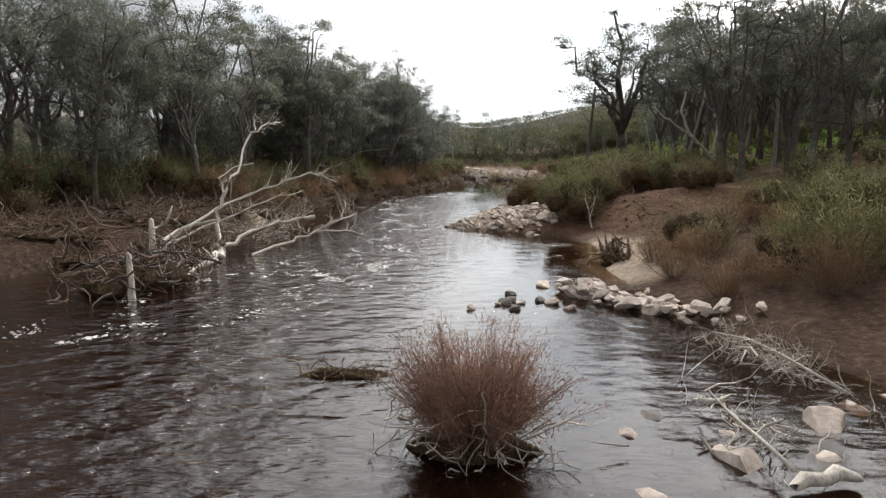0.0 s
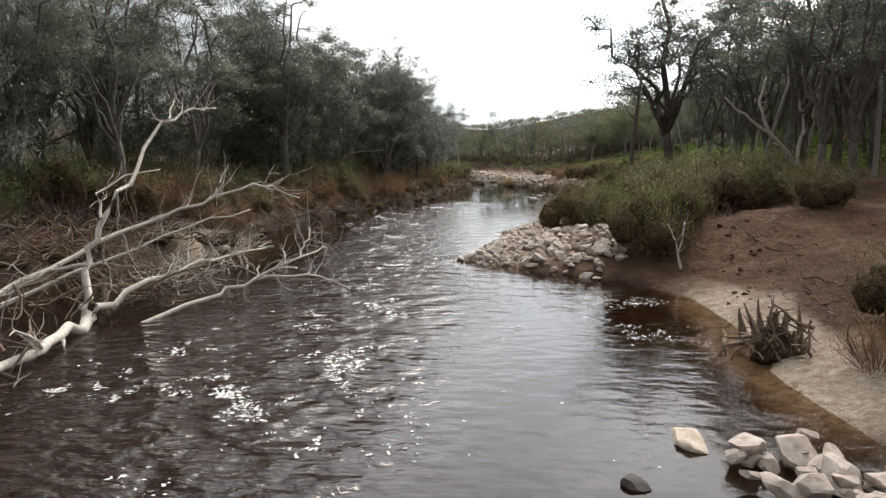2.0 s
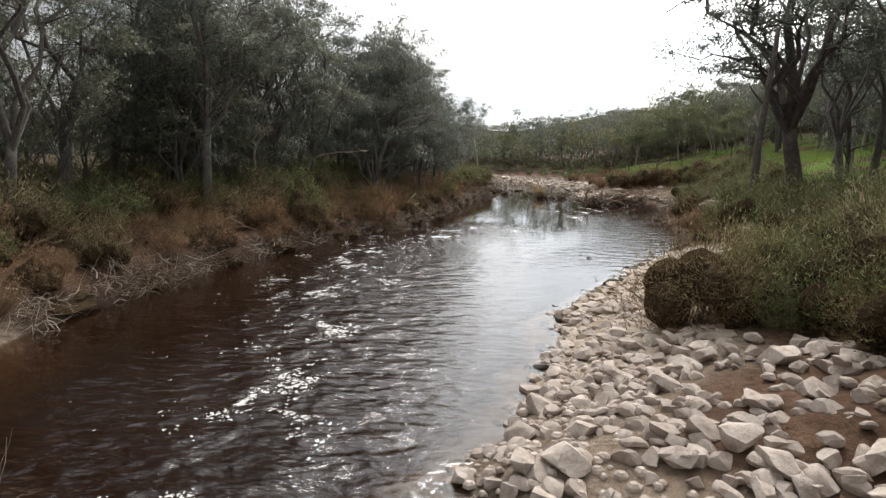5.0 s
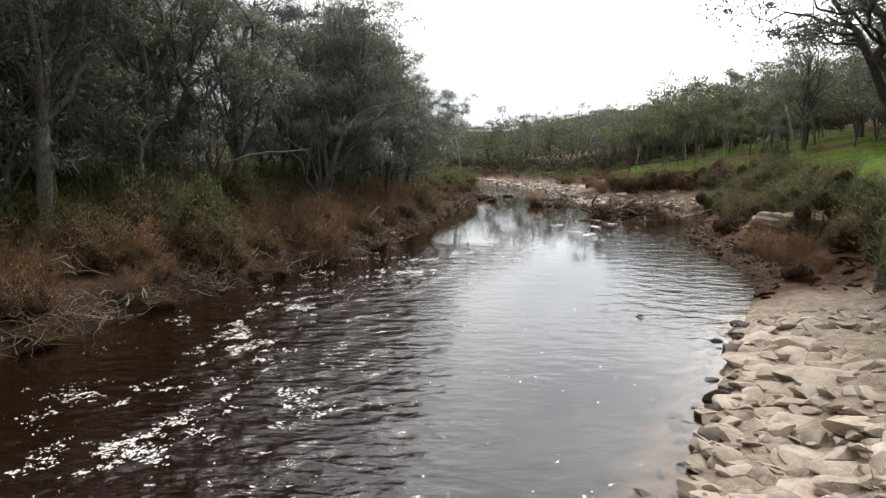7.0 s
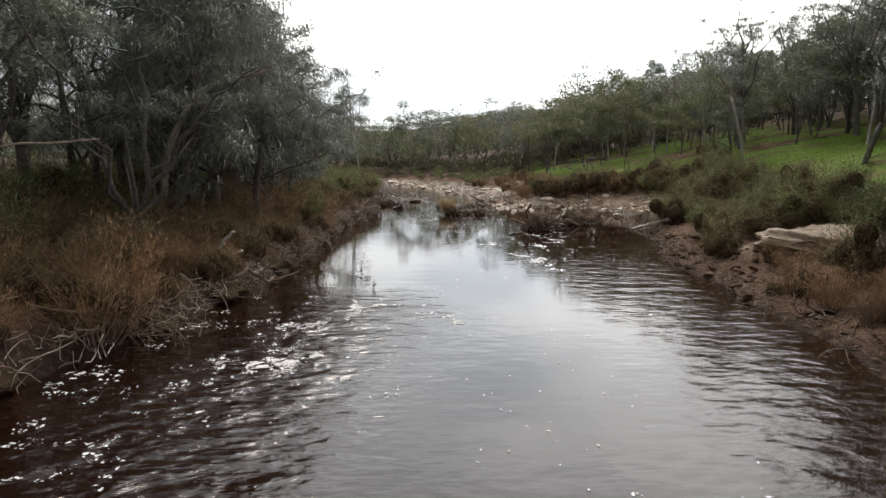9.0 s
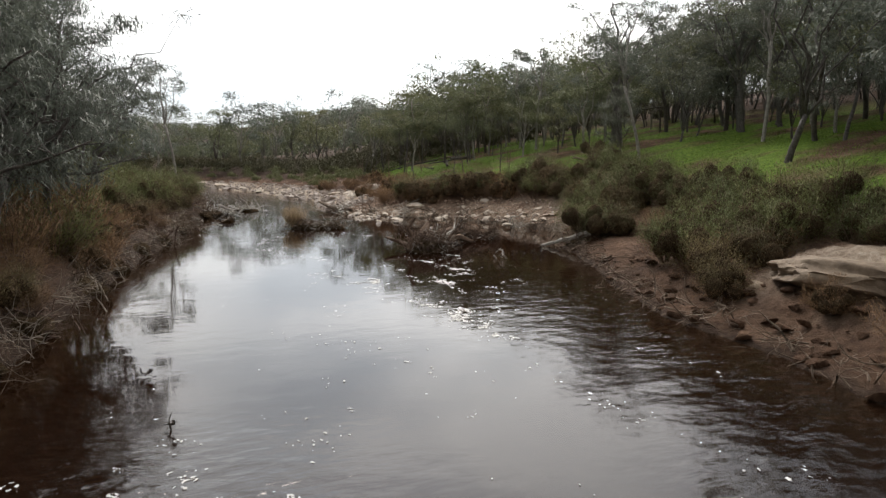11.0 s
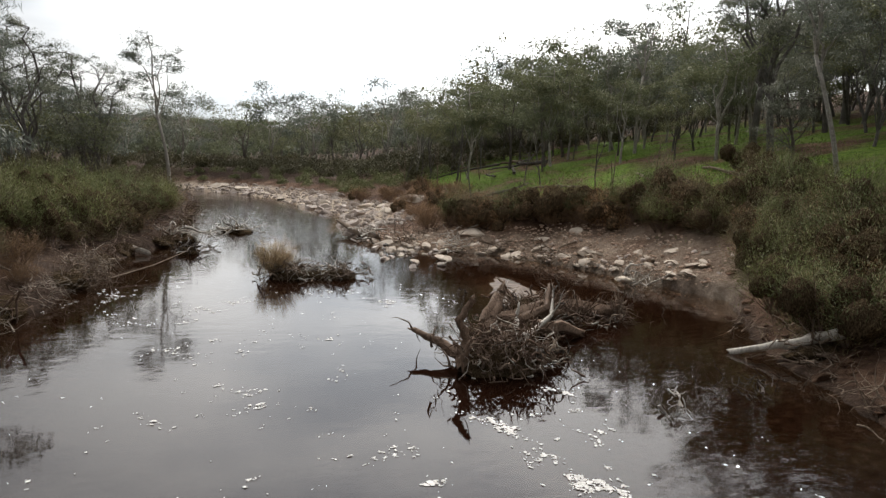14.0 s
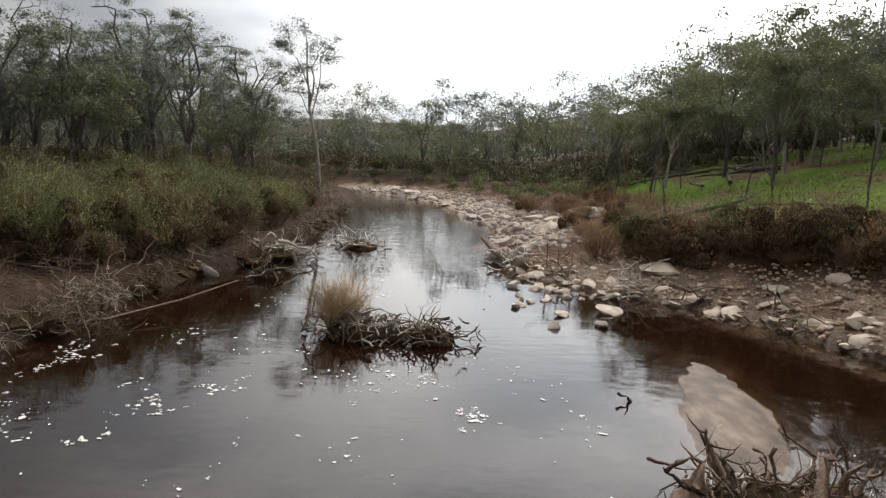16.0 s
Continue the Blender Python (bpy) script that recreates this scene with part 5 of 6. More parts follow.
# along the foot of the left bank
for i in range(30):
    y = 36 + i * 1.85 + rp.uniform(-0.5, 0.5)
    dx = float(left_x(y + 1) - left_x(y - 1)) / 2
    pile(float(left_x(y)) - 0.35, y, (0.8, 1.2, 0.5), 90, 0.95, 0.012, (M_TWIG, M_BRANCH, M_STEM, M_BRANCH)[i % 4], "tangle of grey driftwood twigs at the foot of the bank", 300 + i, 0.12,
         "bank driftwood", i % 2 == 0, -math.degrees(math.atan(dx)))
for i in range(16):
    y = 40 + i * 3.2 + rp.uniform(-1, 1)
    pile(float(left_x(y)) - rp.uniform(1.5, 4), y, (0.9, 1.3, 0.3), 14, 1.8, 0.03, M_TWIG, "loose fallen branches lying on the bank", 340 + i, None, "fallen branches", False, rp.uniform(0, 180), 0.12)
# flood litter on the mud flat behind the dead tree
for i in range(40):
    x, y = rp.uniform(-18, -9.5), rp.uniform(17, 37)
    if off_left(x, y) < 0:
        continue
    pile(x, y, (1.4, 0.9, 0.26), 50, 1.6, 0.024, (M_STEM, M_ROOT, M_WET, M_ROOT, M_TWIG)[i % 5], "flood-swept roots and branches on the mud flat", 370 + i, None, "flood litter", True, rp.uniform(-30, 30), 0.12)
# foot of the right bank
for i in range(13):
    y = 55 + i * 2.0
    pile(float(right_x(y)) + 0.3, y, (0.5, 0.9, 0.35), 34, 0.8, 0.015, M_TWIG, "tangle of driftwood roots under the outer bank", 410 + i, 0.1, "outer bank driftwood", False, 0)
# left shore ahead
for i in range(12):
    y = 89 + i * 2.6
    pile(float(left_x(y)) - 0.4, y, (0.8, 1.1, 0.45), 60, 1.1, 0.020, (M_TWIG, M_ROOT)[i % 2], "dark driftwood heaped along the shore", 430 + i, 0.1, "shore driftwood", True, 0)
    pile(float(left_x(y + 1.2)) - 1.5, y + 1.2, (0.9, 1.1, 0.3), 60, 1.0, 0.014, (M_STEM, M_ROOT, M_TWIG)[i % 3], "brown flood litter strewn up the shore", 580 + i, None, "shore driftwood", False, 0, 0.15)

# bleached timber stranded on the gravel point
for i, (x, y, turn) in enumerate(((13.9, 92.9, 20), (12.6, 94.0, 70), (15.2, 90.6, 130), (16.6, 85.6, 40), (11.0, 96.0, 100), (9.8, 98.6, 10))):
    pile(x, y, (0.9, 0.6, 0.35), 34, 1.1, 0.028, M_DRIFT if i % 2 else M_TWIG, "stranded bleached branches on the gravel point", 520 + i, None, "stranded timber", False, turn, 0.25)
# twigs and bark on the bare dirt flat
for i in range(12):
    x, y = rp.uniform(7.2, 12.5), rp.uniform(20, 33)
    pile(x, y, (0.9, 0.5, 0.12), 16, 0.8, 0.014, (M_TWIG, M_ROOT, M_STEM)[i % 3], "fallen twigs and bark on bare dirt", 540 + i, None, "dirt litter", False, rp.uniform(0, 180), 0.1)
# log jam round the white posts
pile(-7.9, 17.0, (1.4, 2.1, 0.95), 170, 1.2, 0.025, M_STEM, "brown log jam of roots and flood litter in the stream", 450, -0.05, "log jam")
pile(-7.7, 17.2, (1.3, 2.0, 0.9), 170, 1.1, 0.035, M_WET, "dark sodden timber packed into the log jam", 455, 0.1, "log jam")
pile(-9.2, 20.0, (1.6, 1.6, 0.6), 120, 1.5, 0.03, M_STEM, "brown log jam of roots and flood litter in the stream", 451, -0.05, "log jam")
pile(-8.6, 25.5, (2.2, 2.6, 0.7), 170, 1.8, 0.025, M_TWIG, "brown tangle of twigs caught under the dead tree", 452, -0.1, "log jam", False)
pile(-7.6, 29.0, (2.2, 2.0, 0.6), 120, 1.6, 0.02, M_DRIFT, "bleached twigs caught behind the dead tree", 453, -0.05, "log jam", False)


def pole(name, label, pts, radii, mat, sides=8, group=""):
    g = Geo()
    g.tube(pts, radii, sides)
    return tagged(new(name, g.mesh(name, mat, True)), label, "driftwood", group)


pole("stump_post", "bleached broken stump standing in the log jam", [(-7.15, 15.35, -0.3), (-7.17, 15.4, 0.5), (-7.2, 15.45, 1.15), (-7.22, 15.42, 1.22)], (0.10, 0.085, 0.06, 0.02), M_DRIFT)
pole("stump_post", "bleached broken stump with a bent side limb", [(-9.1, 20.6, -0.2), (-9.2, 20.7, 0.8), (-9.25, 20.8, 1.5), (-9.26, 20.8, 1.56)], (0.13, 0.11, 0.075, 0.02), M_DRIFT)
pole("stump_limb", "bent bleached limb beside a broken stump", [(-9.15, 20.75, 1.2), (-8.8, 20.9, 1.35), (-8.65, 20.95, 1.75), (-8.6, 21.0, 1.95)], (0.06, 0.05, 0.04, 0.02), M_DRIFT)


# ---- fallen dead tree ----
def dead_tree():
    rng = np.random.default_rng(77)
    top = tagged(new("dead_tree"), "bleached leafless dead tree fallen into the river edge", "dead tree")
    limbs = {
        "trunk": ([(-7.75, 22.8, -0.25), (-7.95, 23.3, 0.6), (-8.2, 23.9, 1.6), (-7.96, 24.4, 2.35), (-7.86, 25.5, 3.35), (-7.73, 27.1, 4.6), (-7.5, 28.2, 4.95), (-7.28, 29.5, 5.1)], 0.19, 0.03, 4),
        "crook": ([(-8.05, 24.2, 2.2), (-8.3, 24.6, 2.75), (-8.0, 25.2, 3.15), (-7.4, 25.9, 3.3)], 0.07, 0.02, 2),
        "top_limb": ([(-7.7, 27.2, 4.65), (-8.0, 28.0, 5.0), (-8.25, 28.8, 5.3)], 0.05, 0.015, 2),
        "upper_limb": ([(-9.8, 22.6, 0.5), (-8.9, 24.6, 1.25), (-8.2, 26.2, 1.85), (-6.9, 27.0, 2.35), (-5.5, 27.6, 2.8), (-5.1, 27.9, 2.8), (-4.6, 28.9, 2.4)], 0.13, 0.025, 9),
        "second_limb": ([(-9.9, 23.0, 0.3), (-8.8, 25.3, 1.0), (-7.4, 27.5, 1.7), (-6.3, 29.4, 2.0)], 0.10, 0.02, 8),
        "third_limb": ([(-8.1, 23.6, 1.2), (-8.9, 23.4, 1.1), (-9.4, 22.9, 0.7), (-10.0, 22.6, 0.6)], 0.08, 0.03, 3),
        "low_limb": ([(-7.7, 22.95, 0.1), (-7.2, 23.7, 0.65), (-6.8, 25.0, 0.8), (-6.3, 26.6, 0.85), (-5.6, 28.6, 0.9)], 0.17, 0.03, 10),
        "front_limb": ([(-6.75, 23.0, -0.1), (-5.75, 25.0, 0.18), (-4.95, 25.75, 0.55), (-3.95, 26.25, 1.05), (-4.0, 27.2, 1.25), (-4.1, 28.1, 1.6)], 0.12, 0.02, 7),
        "front_branch": ([(-5.0, 25.7, 0.5), (-4.0, 26.3, 0.5), (-3.3, 26.8, 0.35), (-2.9, 27.2, 0.03)], 0.07, 0.02, 5),
        "back_branch": ([(-3.95, 26.25, 1.0), (-3.6, 27.6, 1.05), (-3.8, 28.8, 0.9), (-4.0, 29.5, 0.6)], 0.05, 0.015, 4),
        "root_log": ([(-7.75, 22.9, 0.1), (-7.4, 21.6, 0.22), (-7.2, 20.4, 0.2), (-7.15, 18.2, 0.12), (-6.9, 17.0, 0.0)], 0.2, 0.10, 6),
    }
    for name, (pts, r0, r1, side) in limbs.items():
        g = Geo()
        pts = [Vector(p) for p in pts]
        fine_p, fine_r = [], []
        steps = (len(pts) - 1) * 3
        for i in range(steps + 1):
            k = min(i // 3, len(pts) - 2)
            f = i / 3 - k
            q = pts[k].lerp(pts[k + 1], f) + (jitter(rng, r0 * 0.42) if 0 < i < steps else Vector())
            fine_p.append(q)
            fine_r.append(0.66 * (r0 + (r1 - r0) * (i / steps) ** 0.6))
        g.tube(fine_p, fine_r, 8)
        for j in range(int(side * 2.3)):
            i = int(rng.uniform(0.3, 1.0) * steps)
            d = unit((fine_p[min(i + 1, steps)] - fine_p[max(i - 1, 0)]).normalized() * 0.8 + jitter(rng, 0.6))
            r = fine_r[i] * 0.45
            bp, br, bd = limb(rng, fine_p[i], d, rng.uniform(0.5, 1.7), r, r * 0.25, 6, 0.30, 0.06)
            g.tube(bp, br, 5)
            for m in range(3):
                tp, tr, _ = limb(rng, bp[rng.integers(1, 5)], unit(bd + jitter(rng, 0.7)), rng.uniform(0.25, 0.7), r * 0.4, r * 0.12, 3, 0.3, 0.08)
                g.tube(tp, tr, 3)
        part(name, g.mesh(name, M_DRIFT, True), top)
    return top


dead_tree()

# ---- litter strip, roots under the bush, brush on the near bank ----
pile(-0.75, 9.95, (0.95, 0.25, 0.16), 60, 0.5, 0.012, M_TWIG, "strip of dark flood litter on a drowned root", 460, 0.0, "stream litter")
pile(1.5, 7.2, (0.95, 0.55, 0.5), 190, 0.75, 0.013, M_DRIFT, "pale roots and sticks round the foot of the bush", 461, 0.02, "stream litter")
pile(6.5, 10.6, (0.35, 1.5, 0.35), 230, 0.75, 0.009, M_DRIFT, "pale brushwood lying along the bank", 462, 0.1, "brushwood", False, 18)
pile(5.1, 7.9, (0.5, 1.1, 0.35), 46, 0.9, 0.014, M_DRIFT, "bleached sticks caught among the boulders", 463, 0.05, "brushwood", False, 10)
pole("drift_log", "short pale log beside the boulders", [(4.95, 6.3, 0.08), (5.1, 6.38, 0.14), (5.35, 6.42, 0.12), (5.5, 6.5, 0.16), (5.75, 6.5, 0.1)], (0.05, 0.09, 0.075, 0.095, 0.05), M_DRIFT)
pole("drift_pole", "long bleached pole lying down the bank", [(6.0, 11.6, 0.35), (6.35, 10.9, 0.42), (6.6, 10.2, 0.36), (6.95, 8.9, 0.2)], (0.012, 0.018, 0.024, 0.028), M_DRIFT)
pole("drift_pole", "long bleached pole among the boulders", [(4.68, 8.2, 0.48), (4.74, 7.7, 0.4), (4.8, 7.3, 0.36), (4.9, 7.0, 0.3), (5.02, 6.45, 0.2)], (0.010, 0.016, 0.02, 0.024, 0.028), M_DRIFT)
pile(6.3, 21.2, (0.7, 0.5, 0.55), 60, 0.8, 0.035, M_TWIG, "splintered brown stump roots at the water's edge", 464, 0.1, "stumps", True, 0, 1.6)
pole("drift_log", "grey log lying on the rock bar", [(5.6, 37.6, 0.9), (6.6, 37.9, 1.0), (7.6, 38.0, 1.05)], (0.08, 0.11, 0.08), M_TWIG)
for x, y in ((4.3, 50.3), (-0.6, 65.5), (10.25, 85.2), (-0.15, 63.0)):
    pile(x, y, (0.16, 0.1, 0.06), 3, 0.22, 0.013, M_WET, "small dark snag sticking out of the water", int(470 + x + y), -0.02, "snags", False, 0, 1.5)


# ---- dead branches along the left bank, stump and stem on the right ----
def dead_branch(label, pts, r0, r1, mat, twigs, seed, forks=()):
    """A bare crooked branch: a stem, its forks and fine twigs as parts."""
    rng = np.random.default_rng(seed)
    top = tagged(new("dead_branch"), label, "driftwood", "dead branches")
    runs = [("stem", pts, r0)] + [("fork", f, r0 * 0.6) for f in forks]
    for name, line, ra in runs:
        g = Geo()
        line = [Vector(p) for p in line]
        n_ = (len(line) - 1) * 4
        fp, fr = [], []
        for i in range(n_ + 1):
            f = min(i / 4, len(line) - 1.001)
            fp.append(line[int(f)].lerp(line[int(f) + 1], f - int(f)) + (jitter(rng, ra * 0.3) if i else Vector()))
            fr.append((ra + (r1 - ra) * i / n_) * rng.uniform(0.88, 1.12))
        g.tube(fp, fr, 8)
        for j in range(twigs):
            i = int(rng.uniform(0.35, 1.0) * n_)
            d = unit(unit(fp[min(i + 1, n_)] - fp[i - 1]) + jitter(rng, 0.7))
            p_, r_, _ = limb(rng, fp[i], d, rng.uniform(0.25, 0.8), fr[i] * 0.45, 0.004, 4, 0.3, 0.05)
            g.tube(p_, r_, 4)
        part(name, g.mesh(name, mat, True), top)
    return top


dead_branch("bleached dead branch rising from the bank shrubs", [(-4.6, 63.3, 0.5), (-4.58, 63.34, 0.78), (-4.44, 63.4, 1.24), (-4.25, 63.45, 1.48), (-4.05, 63.5, 1.66)], 0.075, 0.04, M_DRIFT, 1, 1,
            [[(-4.55, 63.35, 0.8), (-4.2, 63.4, 0.92), (-3.84, 63.44, 1.08)]])
dead_branch("weathered branch reaching out over the water", [(-5.0, 61.8, 0.2), (-4.58, 62.08, 0.27), (-4.05, 62.38, 0.40), (-3.59, 62.68, 0.64), (-3.14, 62.98, 0.3), (-2.77, 63.28, 0.28), (-2.25, 63.58, 0.43)], 0.10, 0.02, M_TWIG, 6, 2,
            [[(-3.2, 62.9, 0.35), (-3.14, 62.8, 0.55), (-3.05, 62.78, 0.79)]])
dead_branch("grey fallen log lying on the bank", [(-9.5, 62.0, 0.95), (-8.3, 62.3, 1.15), (-7.4, 62.0, 1.05), (-6.6, 61.7, 0.95)], 0.10, 0.05, M_TWIG, 5, 3, [[(-8.2, 62.3, 1.15), (-7.8, 61.6, 1.05), (-7.2, 61.2, 0.9)]])
dead_branch("pale crooked dead limb standing among dark gums", [(-11.95, 57, 0.9), (-12.1, 57, 2.4), (-12.19, 57, 3.52), (-12.49, 57, 4.1), (-12.96, 57, 4.62), (-13.33, 57, 5.15), (-13.67, 57, 5.53)], 0.09, 0.025, M_BRANCH, 6, 21,
            [[(-12.49, 57, 4.1), (-12.36, 57, 4.63), (-12.02, 57, 5.21), (-11.49, 57, 5.59), (-11.03, 57, 6.07)]])
dead_branch("pale forked dead sapling standing among dark gums", [(-11.4, 57, 0.9), (-11.37, 57, 2.2), (-11.39, 57, 3.27), (-11.38, 57, 4.15), (-11.41, 57, 4.63), (-11.09, 57, 5.02), (-10.52, 57, 5.21)], 0.08, 0.025, M_BRANCH, 5, 22,
            [[(-11.39, 57, 4.05), (-11.12, 57, 4.53), (-10.74, 57, 4.92), (-10.43, 57, 5.07)]])
dead_branch("grey limb arching out over the bank", [(-6.9, 66.2, 1.0), (-6.7, 66.1, 3.4), (-5.98, 66, 5.27), (-5.21, 66, 5.93), (-4.13, 66, 6.28), (-3.1, 66, 6.46)], 0.13, 0.05, M_BRANCH, 5, 23,
            [[(-5.98, 66, 5.27), (-5.63, 66, 5.4), (-4.67, 66, 5.62), (-3.86, 66, 5.72)]])
dead_branch("long grey dead limb lying low under the trees", [(-9.9, 60.1, 1.2), (-9.7, 60, 2.6), (-9.33, 60, 3.66), (-8.2, 60, 4.0), (-7.07, 60, 4.04), (-6.18, 60, 4.16)], 0.055, 0.02, M_BRANCH, 5, 24)
dead_branch("pale fallen limb lying on the bank", [(-9.0, 60.4, 0.9), (-8.0, 60.6, 0.95), (-6.8, 60.6, 0.8)], 0.07, 0.03, M_DRIFT, 4, 4)
dead_branch("curving bare branch arching over the bank", [(-7.9, 55.2, 0.4), (-7.7, 55.6, 0.75), (-7.2, 56.2, 1.05), (-6.6, 56.9, 1.2)], 0.05, 0.015, M_TWIG, 5, 5)
dead_branch("pale bare branch leaning from the bank", [(-7.3, 55.0, 0.35), (-6.9, 55.5, 0.8), (-6.6, 56.0, 1.0)], 0.045, 0.015, M_DRIFT, 5, 6)
pile(-4.35, 58.0, (0.75, 0.8, 0.7), 90, 1.0, 0.011, M_TWIG, "tangle of grey dead twigs fallen over the bank", 495, 0.1, "bank brush", False, 0, 0.9)
pile(-8.9, 42.5, (0.7, 1.5, 0.6), 110, 1.2, 0.014, M_TWIG, "tangle of bleached dead twigs fallen over the bank", 496, 0.1, "bank brush", False, 0, 0.6)
pile(-8.8, 47.0, (0.7, 1.5, 0.6), 110, 1.2, 0.013, M_STEM, "tangle of brown dead twigs fallen over the bank", 497, 0.15, "bank brush", False, 0, 0.6)
pile(-7.6, 52.5, (0.7, 1.4, 0.6), 120, 1.2, 0.013, M_TWIG, "tangle of bleached dead twigs fallen over the bank", 498, 0.15, "bank brush", False, 0, 0.7)
dead_branch("forked pale stem of a leaning shrub", [(6.89, 28.9, 0.3), (6.8, 28.95, 0.8), (6.76, 29.2, 1.2), (6.7, 29.8, 1.6)], 0.045, 0.015, M_DRIFT, 3, 7, [[(6.8, 28.95, 0.8), (6.93, 29.0, 1.25), (7.1, 29.5, 1.7)]])
dead_branch("pale dead tree limb leaning among the woods", [(19.4, 46, 1.6), (18.3, 45.8, 3.2), (16.8, 45.3, 4.6), (15.2, 44.9, 5.6), (13.7, 44.5, 6.7)], 0.17, 0.04, M_DRIFT, 7, 10,
            [[(18.2, 45.8, 3.3), (18.4, 45.9, 5.2), (18.0, 46, 7.4)], [(16.4, 45.2, 4.8), (15.6, 45, 6.4), (15.9, 45, 7.8)]])
dead_branch("grey drift log lying over the rock bar", [(5.4, 37.3, 0.55), (6.3, 37.6, 0.68), (7.4, 37.8, 0.72)], 0.11, 0.08, M_TWIG, 3, 8)


def splintered_stump():
    rng = np.random.default_rng(12)
    top = tagged(new("splintered_stump"), "splintered brown stump with upright shards at the water's edge", "stump")
    for i in range(13):
        g = Geo()
        x, y = 6.25 + rng.normal(0, 0.22), 21.7 + rng.normal(0, 0.3)
        p_, r_, _ = limb(rng, Vector((x, y, 0.0)), unit(Vector((rng.normal(-0.12, 0.14), rng.normal(0, 0.12), 1))), rng.uniform(0.5, 1.15), rng.uniform(0.06, 0.12), 0.01, 5, 0.08, 0.0)
        g.tube(p_, r_, 6)
        part("shard", g.mesh("shard", M_TWIG, True), top)
    for i in range(7):
        g = Geo()
        w = rng.uniform(2.2, 4.2)
        p_, r_, _ = limb(rng, Vector((6.2, 21.6, 0.3)), unit(Vector((math.cos(w), math.sin(w), -0.15))), rng.uniform(0.5, 0.9), 0.06, 0.01, 5, 0.15, 0.0)
        g.tube(p_, r_, 6)
        part("root", g.mesh("root", M_TWIG, True), top)
    return top


splintered_stump()

# fallen timber and bare saplings on the grassy slope
rl = np.random.default_rng(53)
for i in range(13):
    y = rl.uniform(88, 124)
    x = max(float(hill_foot(y)) + rl.uniform(2.5, 11), float(right_x(y)) + 8.0)
    w, ln = rl.uniform(0, 3.14), rl.uniform(1.2, 2.6)
    ends = [(x - math.cos(w) * ln, y - math.sin(w) * ln), (x, y), (x + math.cos(w) * ln, y + math.sin(w) * ln)]
    dead_branch("dark fallen log lying in the grass", [(a, b, ground_z(a, b) + 0.09) for a, b in ends], rl.uniform(0.08, 0.15), 0.05, M_BARK_DARK if i % 3 else M_TWIG, 3, 600 + i)
for i in range(16):
    y = rl.uniform(84, 122)
    x = max(float(hill_foot(y)) + rl.uniform(1.0, 7.0), float(right_x(y)) + rl.uniform(6.5, 9.0))
    z, h = ground_z(x, y), rl.uniform(1.4, 3.6)
    lx, ly = rl.normal(0, 0.3, 2)
    dead_branch("thin bare sapling standing on the slope", [(x, y, z - 0.1), (x + lx * 0.4, y + ly * 0.4, z + h * 0.4), (x + lx, y + ly, z + h)], 0.045, 0.012, M_BARK_DARK if i % 2 else M_TWIG, 4, 630 + i,
                [[(x + lx * 0.4, y + ly * 0.4, z + h * 0.4), (x + lx + rl.normal(0, 0.5), y + ly + rl.normal(0, 0.4), z + h * 0.85)]])

